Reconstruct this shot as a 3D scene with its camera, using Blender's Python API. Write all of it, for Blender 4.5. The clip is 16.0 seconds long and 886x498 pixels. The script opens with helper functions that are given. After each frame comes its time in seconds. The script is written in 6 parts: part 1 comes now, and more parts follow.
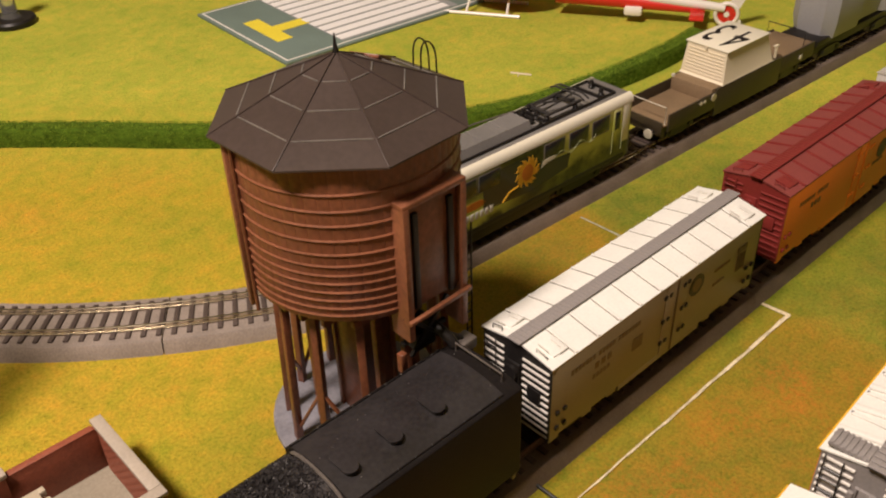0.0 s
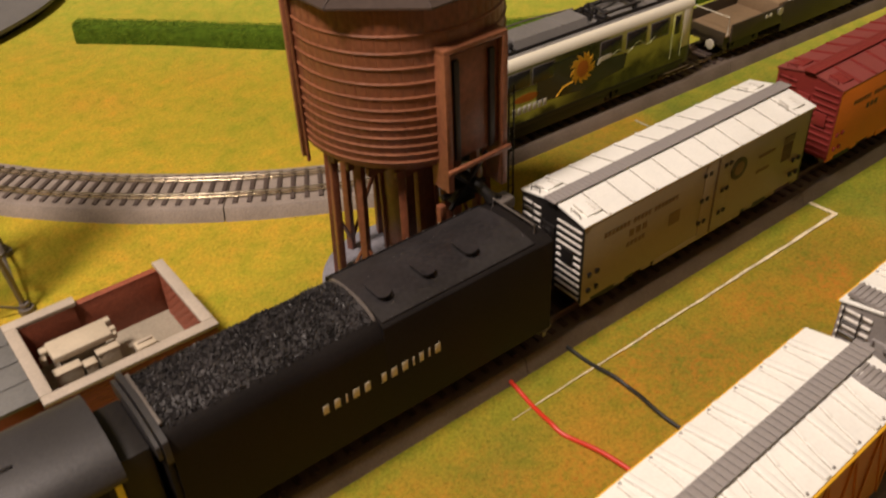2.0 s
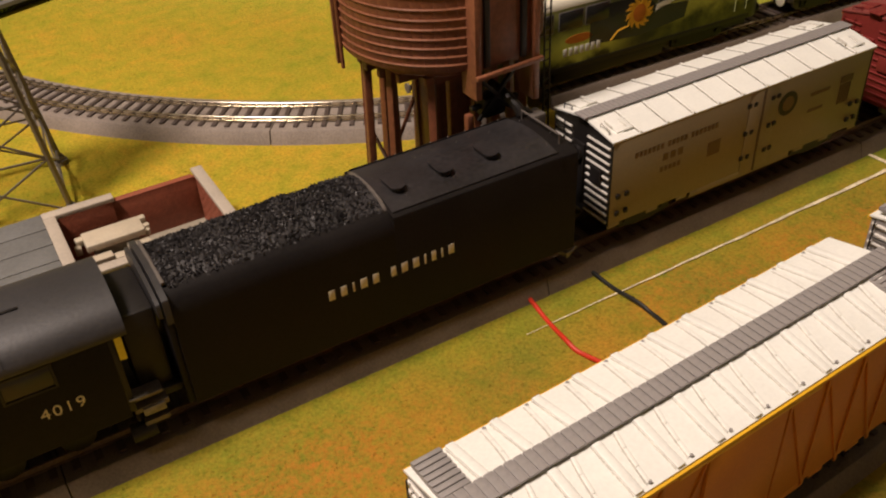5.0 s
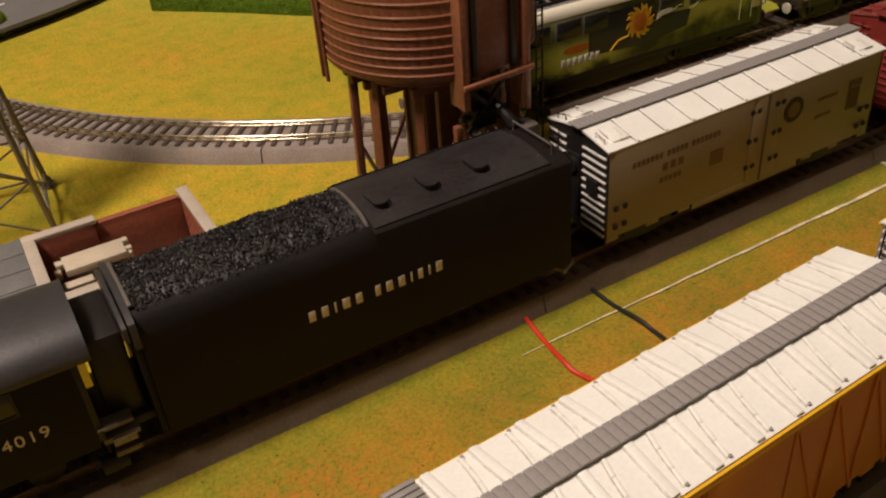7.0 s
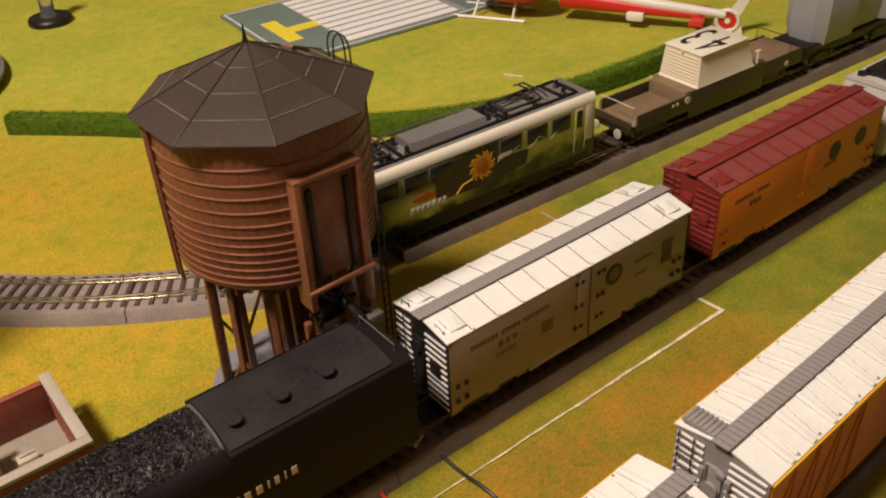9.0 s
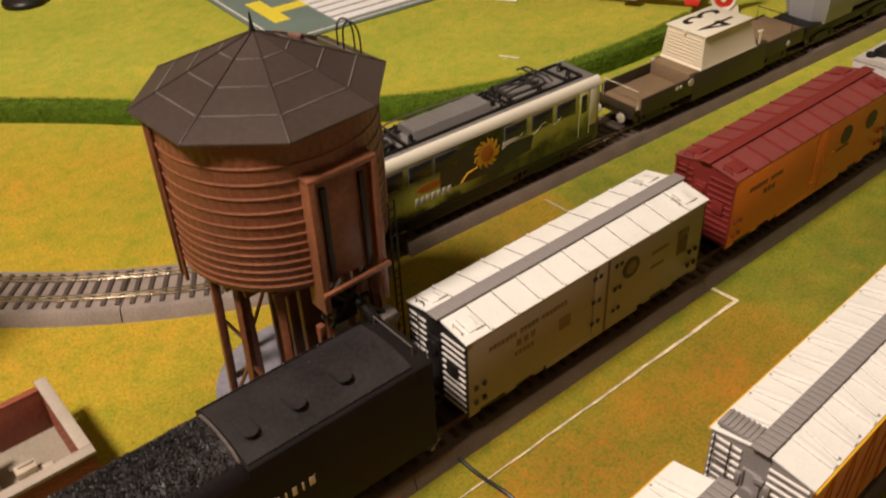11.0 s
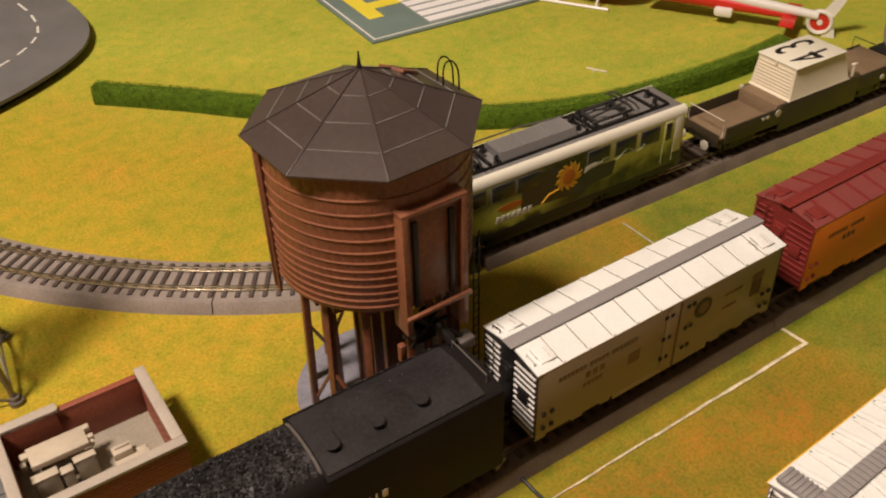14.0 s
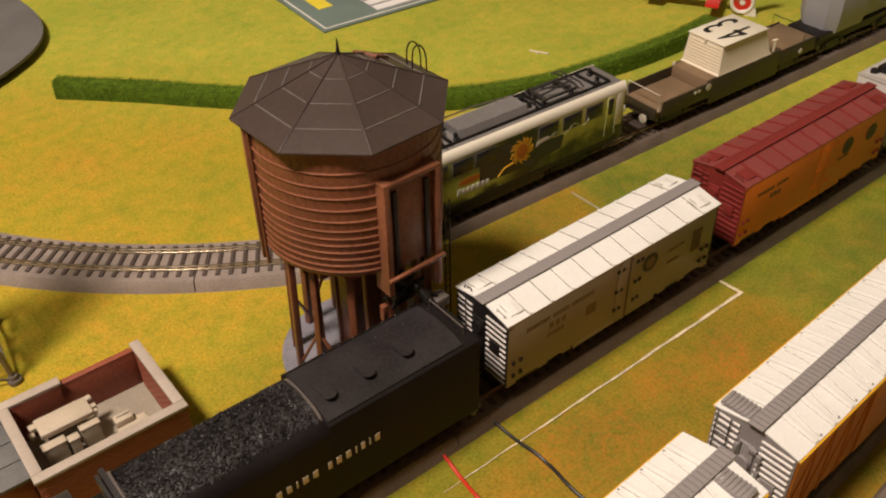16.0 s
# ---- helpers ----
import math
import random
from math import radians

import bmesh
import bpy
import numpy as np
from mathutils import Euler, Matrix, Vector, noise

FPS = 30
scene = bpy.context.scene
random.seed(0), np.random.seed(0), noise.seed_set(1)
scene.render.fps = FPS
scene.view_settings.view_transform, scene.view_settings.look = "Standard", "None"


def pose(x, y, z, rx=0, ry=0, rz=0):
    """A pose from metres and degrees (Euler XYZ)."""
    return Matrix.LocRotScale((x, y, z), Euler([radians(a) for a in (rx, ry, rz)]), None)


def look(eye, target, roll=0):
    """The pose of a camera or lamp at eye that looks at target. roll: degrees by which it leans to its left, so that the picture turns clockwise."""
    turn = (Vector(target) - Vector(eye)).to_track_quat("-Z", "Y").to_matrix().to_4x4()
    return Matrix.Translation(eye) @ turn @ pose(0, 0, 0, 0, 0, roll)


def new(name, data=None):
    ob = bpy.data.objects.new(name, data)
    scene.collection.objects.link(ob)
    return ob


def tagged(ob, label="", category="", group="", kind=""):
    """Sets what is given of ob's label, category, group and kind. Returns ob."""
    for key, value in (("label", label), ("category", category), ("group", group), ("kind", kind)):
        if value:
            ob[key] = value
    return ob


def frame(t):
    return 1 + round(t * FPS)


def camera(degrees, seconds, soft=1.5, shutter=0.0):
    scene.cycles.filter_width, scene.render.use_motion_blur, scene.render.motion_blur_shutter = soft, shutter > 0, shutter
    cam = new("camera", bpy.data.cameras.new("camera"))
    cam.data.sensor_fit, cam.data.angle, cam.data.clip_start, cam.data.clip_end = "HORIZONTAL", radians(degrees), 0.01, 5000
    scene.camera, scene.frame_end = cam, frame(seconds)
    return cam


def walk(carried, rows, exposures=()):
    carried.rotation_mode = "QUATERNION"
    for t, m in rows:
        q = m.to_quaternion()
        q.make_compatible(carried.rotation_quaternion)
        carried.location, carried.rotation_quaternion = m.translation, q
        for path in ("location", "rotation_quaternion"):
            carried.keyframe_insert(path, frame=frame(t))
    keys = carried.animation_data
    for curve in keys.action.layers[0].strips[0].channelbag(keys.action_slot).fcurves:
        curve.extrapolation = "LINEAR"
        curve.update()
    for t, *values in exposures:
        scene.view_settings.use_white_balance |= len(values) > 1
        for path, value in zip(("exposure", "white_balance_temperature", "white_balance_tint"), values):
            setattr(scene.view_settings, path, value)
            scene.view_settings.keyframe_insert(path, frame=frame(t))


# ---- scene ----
cam = camera(52.8, 16.0, soft=2.1, shutter=0.5)
PATH = [
    (0, (0.16565, 0.18176, 0.28807), (0.71688, 0.79078, -0.28222), -1.859),
    (0.5, (0.16472, 0.18222, 0.28575), (0.71265, 0.79038, -0.28863), -1.991),
    (1, (0.16129, 0.18075, 0.28303), (0.70585, 0.78620, -0.29739), -1.972),
    (1.5, (0.14913, 0.16099, 0.27263), (0.66217, 0.79188, -0.30941), -2.450),
    (2, (0.15104, 0.14476, 0.26160), (0.62344, 0.79252, -0.33611), -2.641),
    (2.5, (0.14435, 0.12607, 0.25286), (0.58111, 0.80125, -0.34159), -3.347),
    (3, (0.14464, 0.11699, 0.24649), (0.55850, 0.81572, -0.33702), -3.070),
    (3.5, (0.15338, 0.11206, 0.23343), (0.55330, 0.81975, -0.34901), -3.286),
    (3.7, (0.15529, 0.11120, 0.22823), (0.55524, 0.81983, -0.35304), -3.342),
    (5.8, (0.16469, 0.11608, 0.22780), (0.55811, 0.82200, -0.36118), -3.163),
    (6, (0.16883, 0.11634, 0.22049), (0.56221, 0.82314, -0.36745), -3.397),
    (6.5, (0.17239, 0.11821, 0.21393), (0.55796, 0.84221, -0.35805), -4.635),
    (7, (0.17294, 0.11860, 0.21685), (0.56079, 0.84767, -0.34710), -4.808),
    (7.5, (0.18434, 0.11493, 0.23095), (0.59186, 0.83266, -0.33367), -4.144),
    (8, (0.21410, 0.10915, 0.24580), (0.64603, 0.81246, -0.31883), -3.621),
    (8.5, (0.20922, 0.11630, 0.27714), (0.67922, 0.79934, -0.28193), -3.380),
    (8.7, (0.20473, 0.11727, 0.28738), (0.68881, 0.79179, -0.27002), -3.122),
    (10.8, (0.18842, 0.14362, 0.29134), (0.69860, 0.78310, -0.28379), -2.854),
    (11, (0.19653, 0.14290, 0.28833), (0.70185, 0.77995, -0.29374), -2.767),
    (11.5, (0.19786, 0.14482, 0.28024), (0.66854, 0.78515, -0.32675), -1.716),
    (12, (0.21062, 0.14853, 0.27968), (0.65786, 0.80049, -0.33264), -1.361),
    (12.5, (0.21891, 0.15147, 0.29369), (0.65927, 0.82073, -0.30479), -1.079),
    (13, (0.21287, 0.15438, 0.29588), (0.64415, 0.83267, -0.29904), -1.471),
    (13.5, (0.20847, 0.15431, 0.30112), (0.63594, 0.82864, -0.30101), -1.568),
    (14, (0.19136, 0.14582, 0.31704), (0.62703, 0.81407, -0.28598), -1.586),
    (14.5, (0.16675, 0.13813, 0.32578), (0.62320, 0.78704, -0.28297), -1.119),
    (15, (0.15352, 0.13052, 0.32991), (0.62734, 0.76524, -0.28052), -0.969),
    (15.5, (0.15677, 0.12729, 0.33218), (0.63603, 0.75461, -0.28165), -0.923),
    (16, (0.15827, 0.12584, 0.33250), (0.64401, 0.74732, -0.28216), -0.957),
]
EXPOSURES = [(0.0, 0.05), (1.0, 0.0), (2.0, -0.08), (3.5, -0.08), (6.0, -0.22), (7.0, -0.28), (8.0, -0.12), (8.5, -0.08), (11.0, -0.05), (12.5, -0.08), (14.5, -0.02), (16.0, -0.08)]
walk(cam, [(t, look(eye, target, roll)) for t, eye, target, roll in PATH], EXPOSURES)
# mm are used for all lengths of the layout below; meshes are scaled to metres when they are made
MM = 0.001

# ---- world and lights ----
world = bpy.data.worlds.new("room_air")
scene.world = world
world.use_nodes = True
world.node_tree.nodes["Background"].inputs[0].default_value = (1.0, 0.85, 0.68, 1)
world.node_tree.nodes["Background"].inputs[1].default_value = 0.21


def lamp(name, at, to, size, watts, col):
    data = bpy.data.lights.new(name, "AREA")
    data.shape, data.size, data.energy, data.color = "DISK", size, watts, col
    ob = new(name, data)
    ob.matrix_world = look(at, to)
    return ob


lamp("ceiling_lamp_light", (-0.42, 0.38, 1.52), (0.35, 0.45, 0.0), 0.3, 39, (1.0, 0.825, 0.725))


# ---- materials ----
def mat(name, col, rough=0.5, metal=0.0, vary=0.18, big=25.0, fine=900.0, bump=0.15, col2=None, spec=0.5, island=0.0):
    """A painted or cast surface: two scales of mottling, uneven gloss and a fine relief."""
    m = bpy.data.materials.new(name)
    m.use_nodes = True
    nt = m.node_tree
    nd, ln = nt.nodes, nt.links
    p = nd["Principled BSDF"]
    tc = nd.new("ShaderNodeTexCoord")
    a = nd.new("ShaderNodeTexNoise")
    b = nd.new("ShaderNodeTexNoise")
    a.inputs["Scale"].default_value, a.inputs["Detail"].default_value = big, 5
    b.inputs["Scale"].default_value, b.inputs["Detail"].default_value = fine, 3
    for n in (a, b):
        ln.new(tc.outputs["Object"], n.inputs["Vector"])
    mixf = nd.new("ShaderNodeMath")
    mixf.operation = "MULTIPLY_ADD"
    mixf.inputs[1].default_value = 0.5
    ln.new(b.outputs["Fac"], mixf.inputs[0])
    half = nd.new("ShaderNodeMath")
    half.operation = "MULTIPLY"
    half.inputs[1].default_value = 0.5
    ln.new(a.outputs["Fac"], half.inputs[0])
    ln.new(half.outputs[0], mixf.inputs[2])
    ramp = nd.new("ShaderNodeValToRGB")
    lo = col2 or tuple(c * (1 - vary) for c in col)
    hi = tuple(min(1, c * (1 + vary)) for c in col)
    ramp.color_ramp.elements[0].position, ramp.color_ramp.elements[1].position = 0.36, 0.62
    ramp.color_ramp.elements[0].color, ramp.color_ramp.elements[1].color = (*lo, 1), (*hi, 1)
    ln.new(mixf.outputs[0], ramp.inputs["Fac"])
    out = ramp.outputs["Color"]
    if island:
        info = nd.new("ShaderNodeObjectInfo")
        hsv = nd.new("ShaderNodeHueSaturation")
        rng = nd.new("ShaderNodeMapRange")
        rng.inputs["To Min"].default_value, rng.inputs["To Max"].default_value = 1 - island, 1 + island
        ln.new(info.outputs["Random"], rng.inputs["Value"])
        ln.new(rng.outputs[0], hsv.inputs["Value"])
        ln.new(out, hsv.inputs["Color"])
        out = hsv.outputs["Color"]
    ln.new(out, p.inputs["Base Color"])
    rr = nd.new("ShaderNodeMapRange")
    rr.inputs["To Min"].default_value, rr.inputs["To Max"].default_value = max(0.05, rough - 0.1), min(1, rough + 0.1)
    ln.new(a.outputs["Fac"], rr.inputs["Value"])
    ln.new(rr.outputs[0], p.inputs["Roughness"])
    p.inputs["Metallic"].default_value = metal
    p.inputs["Specular IOR Level"].default_value = spec
    if bump:
        bp = nd.new("ShaderNodeBump")
        bp.inputs["Strength"].default_value, bp.inputs["Distance"].default_value = bump, 0.0004
        ln.new(b.outputs["Fac"], bp.inputs["Height"])
        ln.new(bp.outputs["Normal"], p.inputs["Normal"])
    return m


def plain(name, col, rough=0.5, metal=0.0):
    return mat(name, col, rough, metal, vary=0.08, bump=0.05)


def grass_mat():
    """Flocked grass mat: yellow-green fibres with greener patches and orange flower speckle."""
    m = bpy.data.materials.new("grass_mat")
    m.use_nodes = True
    nd, ln = m.node_tree.nodes, m.node_tree.links
    p = nd["Principled BSDF"]
    tc = nd.new("ShaderNodeTexCoord")

    def nz(scale, detail=3, rough=0.6):
        n = nd.new("ShaderNodeTexNoise")
        n.inputs["Scale"].default_value, n.inputs["Detail"].default_value, n.inputs["Roughness"].default_value = scale, detail, rough
        ln.new(tc.outputs["Object"], n.inputs["Vector"])
        return n.outputs["Fac"]

    def ramp(fac, stops):
        r = nd.new("ShaderNodeValToRGB")
        e = r.color_ramp.elements
        while len(e) < len(stops):
            e.new(0.5)
        for k, (pos, c) in enumerate(stops):
            e[k].position, e[k].color = pos, (*c, 1)
        ln.new(fac, r.inputs["Fac"])
        return r.outputs["Color"]

    def mix(fac, a, b, mode="MIX"):
        x = nd.new("ShaderNodeMix")
        x.data_type, x.blend_type = "RGBA", mode
        if isinstance(fac, float):
            x.inputs[0].default_value = fac
        else:
            ln.new(fac, x.inputs[0])
        ln.new(a, x.inputs[6])
        ln.new(b, x.inputs[7])
        return x.outputs[2]

    base = ramp(nz(9, 4), [(0.34, (0.37, 0.325, 0.030)), (0.50, (0.45, 0.352, 0.032)), (0.68, (0.50, 0.328, 0.036))])
    grain = ramp(nz(620, 4, 0.75), [(0.30, (0.56, 0.62, 0.50)), (0.5, (0.97, 0.97, 0.95)), (0.72, (1.28, 1.20, 1.15))])
    mott = ramp(nz(85, 6, 0.72), [(0.34, (0.74, 0.90, 0.74)), (0.5, (0.97, 0.98, 0.95)), (0.66, (1.18, 0.99, 1.0))])
    grain = mix(1.0, grain, mott, "MULTIPLY")
    col = mix(1.0, base, grain, "MULTIPLY")
    # the half of the mat next to the straight tracks is greener, with orange flowers
    sep = nd.new("ShaderNodeSeparateXYZ")
    ln.new(tc.outputs["Object"], sep.inputs[0])
    wob = nd.new("ShaderNodeMath")
    wob.operation = "MULTIPLY_ADD"
    ln.new(nz(5, 3), wob.inputs[0])
    wob.inputs[1].default_value = 0.16
    lean = nd.new("ShaderNodeMath")
    lean.operation = "MULTIPLY_ADD"
    lean.inputs[1].default_value = -0.3
    ln.new(sep.outputs["X"], lean.inputs[0])
    ln.new(sep.outputs["Y"], lean.inputs[2])
    ln.new(lean.outputs[0], wob.inputs[2])
    band = nd.new("ShaderNodeMapRange")
    band.inputs["From Min"].default_value, band.inputs["From Max"].default_value = 0.485, 0.375
    ln.new(wob.outputs[0], band.inputs["Value"])
    green = mix(1.0, ramp(nz(22, 5), [(0.36, (0.225, 0.198, 0.024)), (0.54, (0.30, 0.222, 0.024)), (0.70, (0.37, 0.222, 0.026))]), grain, "MULTIPLY")
    col = mix(band.outputs[0], col, green)
    # beyond the short chalk stroke the mat is plainly greener, with few flowers
    east = nd.new("ShaderNodeMapRange")
    east.inputs["From Min"].default_value, east.inputs["From Max"].default_value = 0.518, 0.540
    ln.new(sep.outputs["X"], east.inputs["Value"])
    meadow = nd.new("ShaderNodeMath")
    meadow.operation = "MULTIPLY"
    ln.new(east.outputs[0], meadow.inputs[0])
    ln.new(band.outputs[0], meadow.inputs[1])
    lush = mix(1.0, ramp(nz(22, 5), [(0.36, (0.17, 0.20, 0.026)), (0.64, (0.27, 0.265, 0.032))]), grain, "MULTIPLY")
    col = mix(meadow.outputs[0], col, lush)
    patch = ramp(nz(15, 5, 0.65), [(0.40, (0, 0, 0)), (0.62, (1, 1, 1))])
    dots = ramp(nz(250, 6, 0.85), [(0.42, (0, 0, 0)), (0.64, (1, 1, 1))])
    both = mix(1.0, patch, dots, "MULTIPLY")
    amount = nd.new("ShaderNodeMath")
    amount.operation = "MULTIPLY"
    bare = nd.new("ShaderNodeMath")
    bare.operation = "MULTIPLY_ADD"
    bare.inputs[1].default_value, bare.inputs[2].default_value = -0.7, 1.0
    ln.new(meadow.outputs[0], bare.inputs[0])
    fewer = nd.new("ShaderNodeMath")
    fewer.operation = "MULTIPLY"
    ln.new(both, fewer.inputs[0])
    ln.new(bare.outputs[0], fewer.inputs[1])
    # and few grow between the two straight tracks
    north = nd.new("ShaderNodeMapRange")
    north.inputs["From Min"].default_value, north.inputs["From Max"].default_value, north.inputs["To Min"].default_value, north.inputs["To Max"].default_value = 0.36, 0.385, 1.0, 0.35
    ln.new(sep.outputs["Y"], north.inputs["Value"])
    sparse = nd.new("ShaderNodeMath")
    sparse.operation = "MULTIPLY"
    ln.new(fewer.outputs[0], sparse.inputs[0])
    ln.new(north.outputs[0], sparse.inputs[1])
    ln.new(sparse.outputs[0], amount.inputs[0])
    share = nd.new("ShaderNodeMapRange")
    share.inputs["To Min"].default_value, share.inputs["To Max"].default_value = 0.30, 0.82
    ln.new(band.outputs[0], share.inputs["Value"])
    ln.new(share.outputs[0], amount.inputs[1])
    rust = nd.new("ShaderNodeRGB")
    rust.outputs[0].default_value = (0.52, 0.165, 0.024, 1)
    col = mix(amount.outputs[0], col, rust.outputs[0])
    # fresher green fibres along the near edge of the steam train's roadbed
    rim = nd.new("ShaderNodeMapRange")
    rim.inputs["From Min"].default_value, rim.inputs["From Max"].default_value, rim.inputs["To Max"].default_value = 0.310, 0.334, 0.6
    rimy = nd.new("ShaderNodeMath")
    rimy.operation = "MULTIPLY_ADD"
    rimy.inputs[1].default_value = 0.03
    ln.new(nz(60, 4), rimy.inputs[0])
    low = nd.new("ShaderNodeMath")
    low.operation = "SUBTRACT"
    low.inputs[1].default_value = 0.015
    ln.new(sep.outputs["Y"], low.inputs[0])
    ln.new(low.outputs[0], rimy.inputs[2])
    ln.new(rimy.outputs[0], rim.inputs["Value"])
    past = nd.new("ShaderNodeMapRange")
    past.inputs["From Min"].default_value, past.inputs["From Max"].default_value = 0.40, 0.385
    ln.new(sep.outputs["Y"], past.inputs["Value"])
    edge = nd.new("ShaderNodeMath")
    edge.operation = "MULTIPLY"
    ln.new(rim.outputs[0], edge.inputs[0])
    ln.new(past.outputs[0], edge.inputs[1])
    fresh = mix(1.0, ramp(nz(40, 4), [(0.35, (0.17, 0.22, 0.02)), (0.65, (0.27, 0.27, 0.022))]), grain, "MULTIPLY")
    col = mix(edge.outputs[0], col, fresh)
    # a limier green beyond the hedge towards the heliport, with far light painted in
    far = nd.new("ShaderNodeMapRange")
    far.inputs["From Min"].default_value, far.inputs["From Max"].default_value = 1.02, 1.24
    sm = nd.new("ShaderNodeMath")
    sm.operation = "ADD"
    ln.new(sep.outputs["X"], sm.inputs[0])
    ln.new(sep.outputs["Y"], sm.inputs[1])
    ln.new(sm.outputs[0], far.inputs["Value"])
    lime = mix(1.0, ramp(nz(12, 4), [(0.35, (0.40, 0.43, 0.056)), (0.65, (0.51, 0.485, 0.066))]), grain, "MULTIPLY")
    col = mix(far.outputs[0], col, lime)
    ln.new(col, p.inputs["Base Color"])
    p.inputs["Roughness"].default_value = 0.95
    p.inputs["Specular IOR Level"].default_value = 0.15
    bp = nd.new("ShaderNodeBump")
    bp.inputs["Strength"].default_value, bp.inputs["Distance"].default_value = 0.55, 0.0008
    ln.new(nz(700, 4, 0.7), bp.inputs["Height"])
    ln.new(bp.outputs["Normal"], p.inputs["Normal"])
    return m


def livery_mat():
    """Printed locomotive side: night-dark field, lime haze low at one end, yellow-green meadow with pale sky at the cab."""
    m = bpy.data.materials.new("meadow_livery")
    m.use_nodes = True
    nd, ln = m.node_tree.nodes, m.node_tree.links
    p = nd["Principled BSDF"]
    tc = nd.new("ShaderNodeTexCoord")
    sep = nd.new("ShaderNodeSeparateXYZ")
    n = nd.new("ShaderNodeTexNoise")
    n.inputs["Scale"].default_value, n.inputs["Detail"].default_value, n.inputs["Roughness"].default_value = 55, 7, 0.65
    ln.new(tc.outputs["Object"], n.inputs["Vector"])
    ln.new(tc.outputs["Object"], sep.inputs[0])

    def calc(op, a, b):
        x = nd.new("ShaderNodeMath")
        x.operation = op
        for k, v in enumerate((a, b)):
            if isinstance(v, float):
                x.inputs[k].default_value = v
            else:
                ln.new(v, x.inputs[k])
        return x.outputs[0]

    def span(v, a, b, top=1.0):
        x = nd.new("ShaderNodeMapRange")
        x.interpolation_type = "SMOOTHSTEP"
        x.inputs["From Min"].default_value, x.inputs["From Max"].default_value, x.inputs["To Max"].default_value = a, b, top
        ln.new(v, x.inputs["Value"])
        return x.outputs[0]

    def shade(fac, a, b):
        x = nd.new("ShaderNodeMix")
        x.data_type = "RGBA"
        ln.new(fac, x.inputs[0])
        ln.new(a, x.inputs[6])
        x.inputs[7].default_value = (*b, 1)
        return x.outputs[2]

    X, Z = sep.outputs["X"], sep.outputs["Z"]
    blot = calc("SUBTRACT", n.outputs["Fac"], 0.5)
    base = nd.new("ShaderNodeValToRGB")
    e = base.color_ramp.elements
    e[0].position, e[0].color = 0.40, (0.012, 0.016, 0.008, 1)
    e[1].position, e[1].color = 0.68, (0.15, 0.165, 0.03, 1)
    ln.new(n.outputs["Fac"], base.inputs["Fac"])
    # meadow at the cab end: yellow-green, paler towards the roof
    xw = calc("ADD", X, calc("MULTIPLY", blot, 0.05))
    zw = calc("ADD", Z, calc("MULTIPLY", blot, 0.022))
    meadow = calc("MULTIPLY", span(xw, 0.126, 0.165), span(zw, 0.029, 0.040))
    col = shade(meadow, base.outputs["Color"], (0.50, 0.54, 0.11))
    col = shade(calc("MULTIPLY", span(xw, 0.125, 0.17), span(zw, 0.043, 0.056)), col, (0.74, 0.74, 0.36))
    # lime haze under the windows of the other end
    haze = calc("MULTIPLY", calc("MULTIPLY", span(xw, 0.045, 0.075), span(xw, 0.125, 0.100)), calc("MULTIPLY", span(zw, 0.022, 0.029), span(zw, 0.046, 0.034)))
    col = shade(haze, col, (0.62, 0.68, 0.12))
    sky = calc("MULTIPLY", span(xw, 0.115, 0.06), span(zw, 0.044, 0.056))
    col = shade(sky, col, (0.42, 0.46, 0.16))
    ln.new(col, p.inputs["Base Color"])
    p.inputs["Roughness"].default_value = 0.3
    return m


GRASS = grass_mat()
LIVERY = livery_mat()
BALLAST = mat("grey_ballast_plastic", (0.255, 0.212, 0.18), 0.7, big=60, fine=1100, bump=0.6, vary=0.22)
# darker copy of the ballast, with the trains' shadow put into its colour
BALLAST_SHADED = mat("shaded_ballast_plastic", (0.155, 0.12, 0.092), 0.65, big=60, fine=1100, bump=0.6, vary=0.22)
SLEEPER = mat("dark_brown_sleeper", (0.07, 0.05, 0.042), 0.6, fine=700, bump=0.3)
RAIL = mat("nickel_silver_rail", (0.68, 0.61, 0.48), 0.2, 1.0, vary=0.12, bump=0.05)
SILVER = mat("silver_paint", (0.70, 0.67, 0.62), 0.42, 0.25, vary=0.06, big=60, bump=0.12)
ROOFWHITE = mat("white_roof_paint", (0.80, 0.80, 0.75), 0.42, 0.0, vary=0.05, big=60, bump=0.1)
# silver side, darkened and browned in the colour for shade and grass reflection
SIDE_SHADED = mat("shaded_silver_side_paint", (0.26, 0.21, 0.125), 0.42, 0.1, vary=0.07, big=30, bump=0.1)
GREYWALK = mat("grey_walkway_and_end_shade", (0.27, 0.25, 0.24), 0.55, vary=0.1)
BLACK = mat("black_plastic", (0.0125, 0.0108, 0.0102), 0.42, spec=0.35, vary=0.3, big=40, bump=0.15)
BLACK_SATIN = mat("satin_black_paint", (0.0110, 0.0092, 0.0088), 0.46, spec=0.17, vary=0.3, big=30, bump=0.08)
COAL = mat("coal", (0.031, 0.028, 0.028), 0.5, vary=0.6, fine=500, bump=0.6, spec=0.35)
CABGREY = mat("graphite_cab_paint", (0.036, 0.034, 0.035), 0.42, vary=0.2, bump=0.1)
MAROON_ROOF = mat("faded_maroon_roof_panel", (0.225, 0.05, 0.044), 0.5, vary=0.1, big=50, bump=0.1)
MAROON = mat("maroon_roof_paint", (0.205, 0.027, 0.023), 0.42, vary=0.12, big=50, bump=0.1)
ORANGE = mat("orange_side_paint", (0.70, 0.185, 0.014), 0.42, vary=0.08, big=40, bump=0.1)
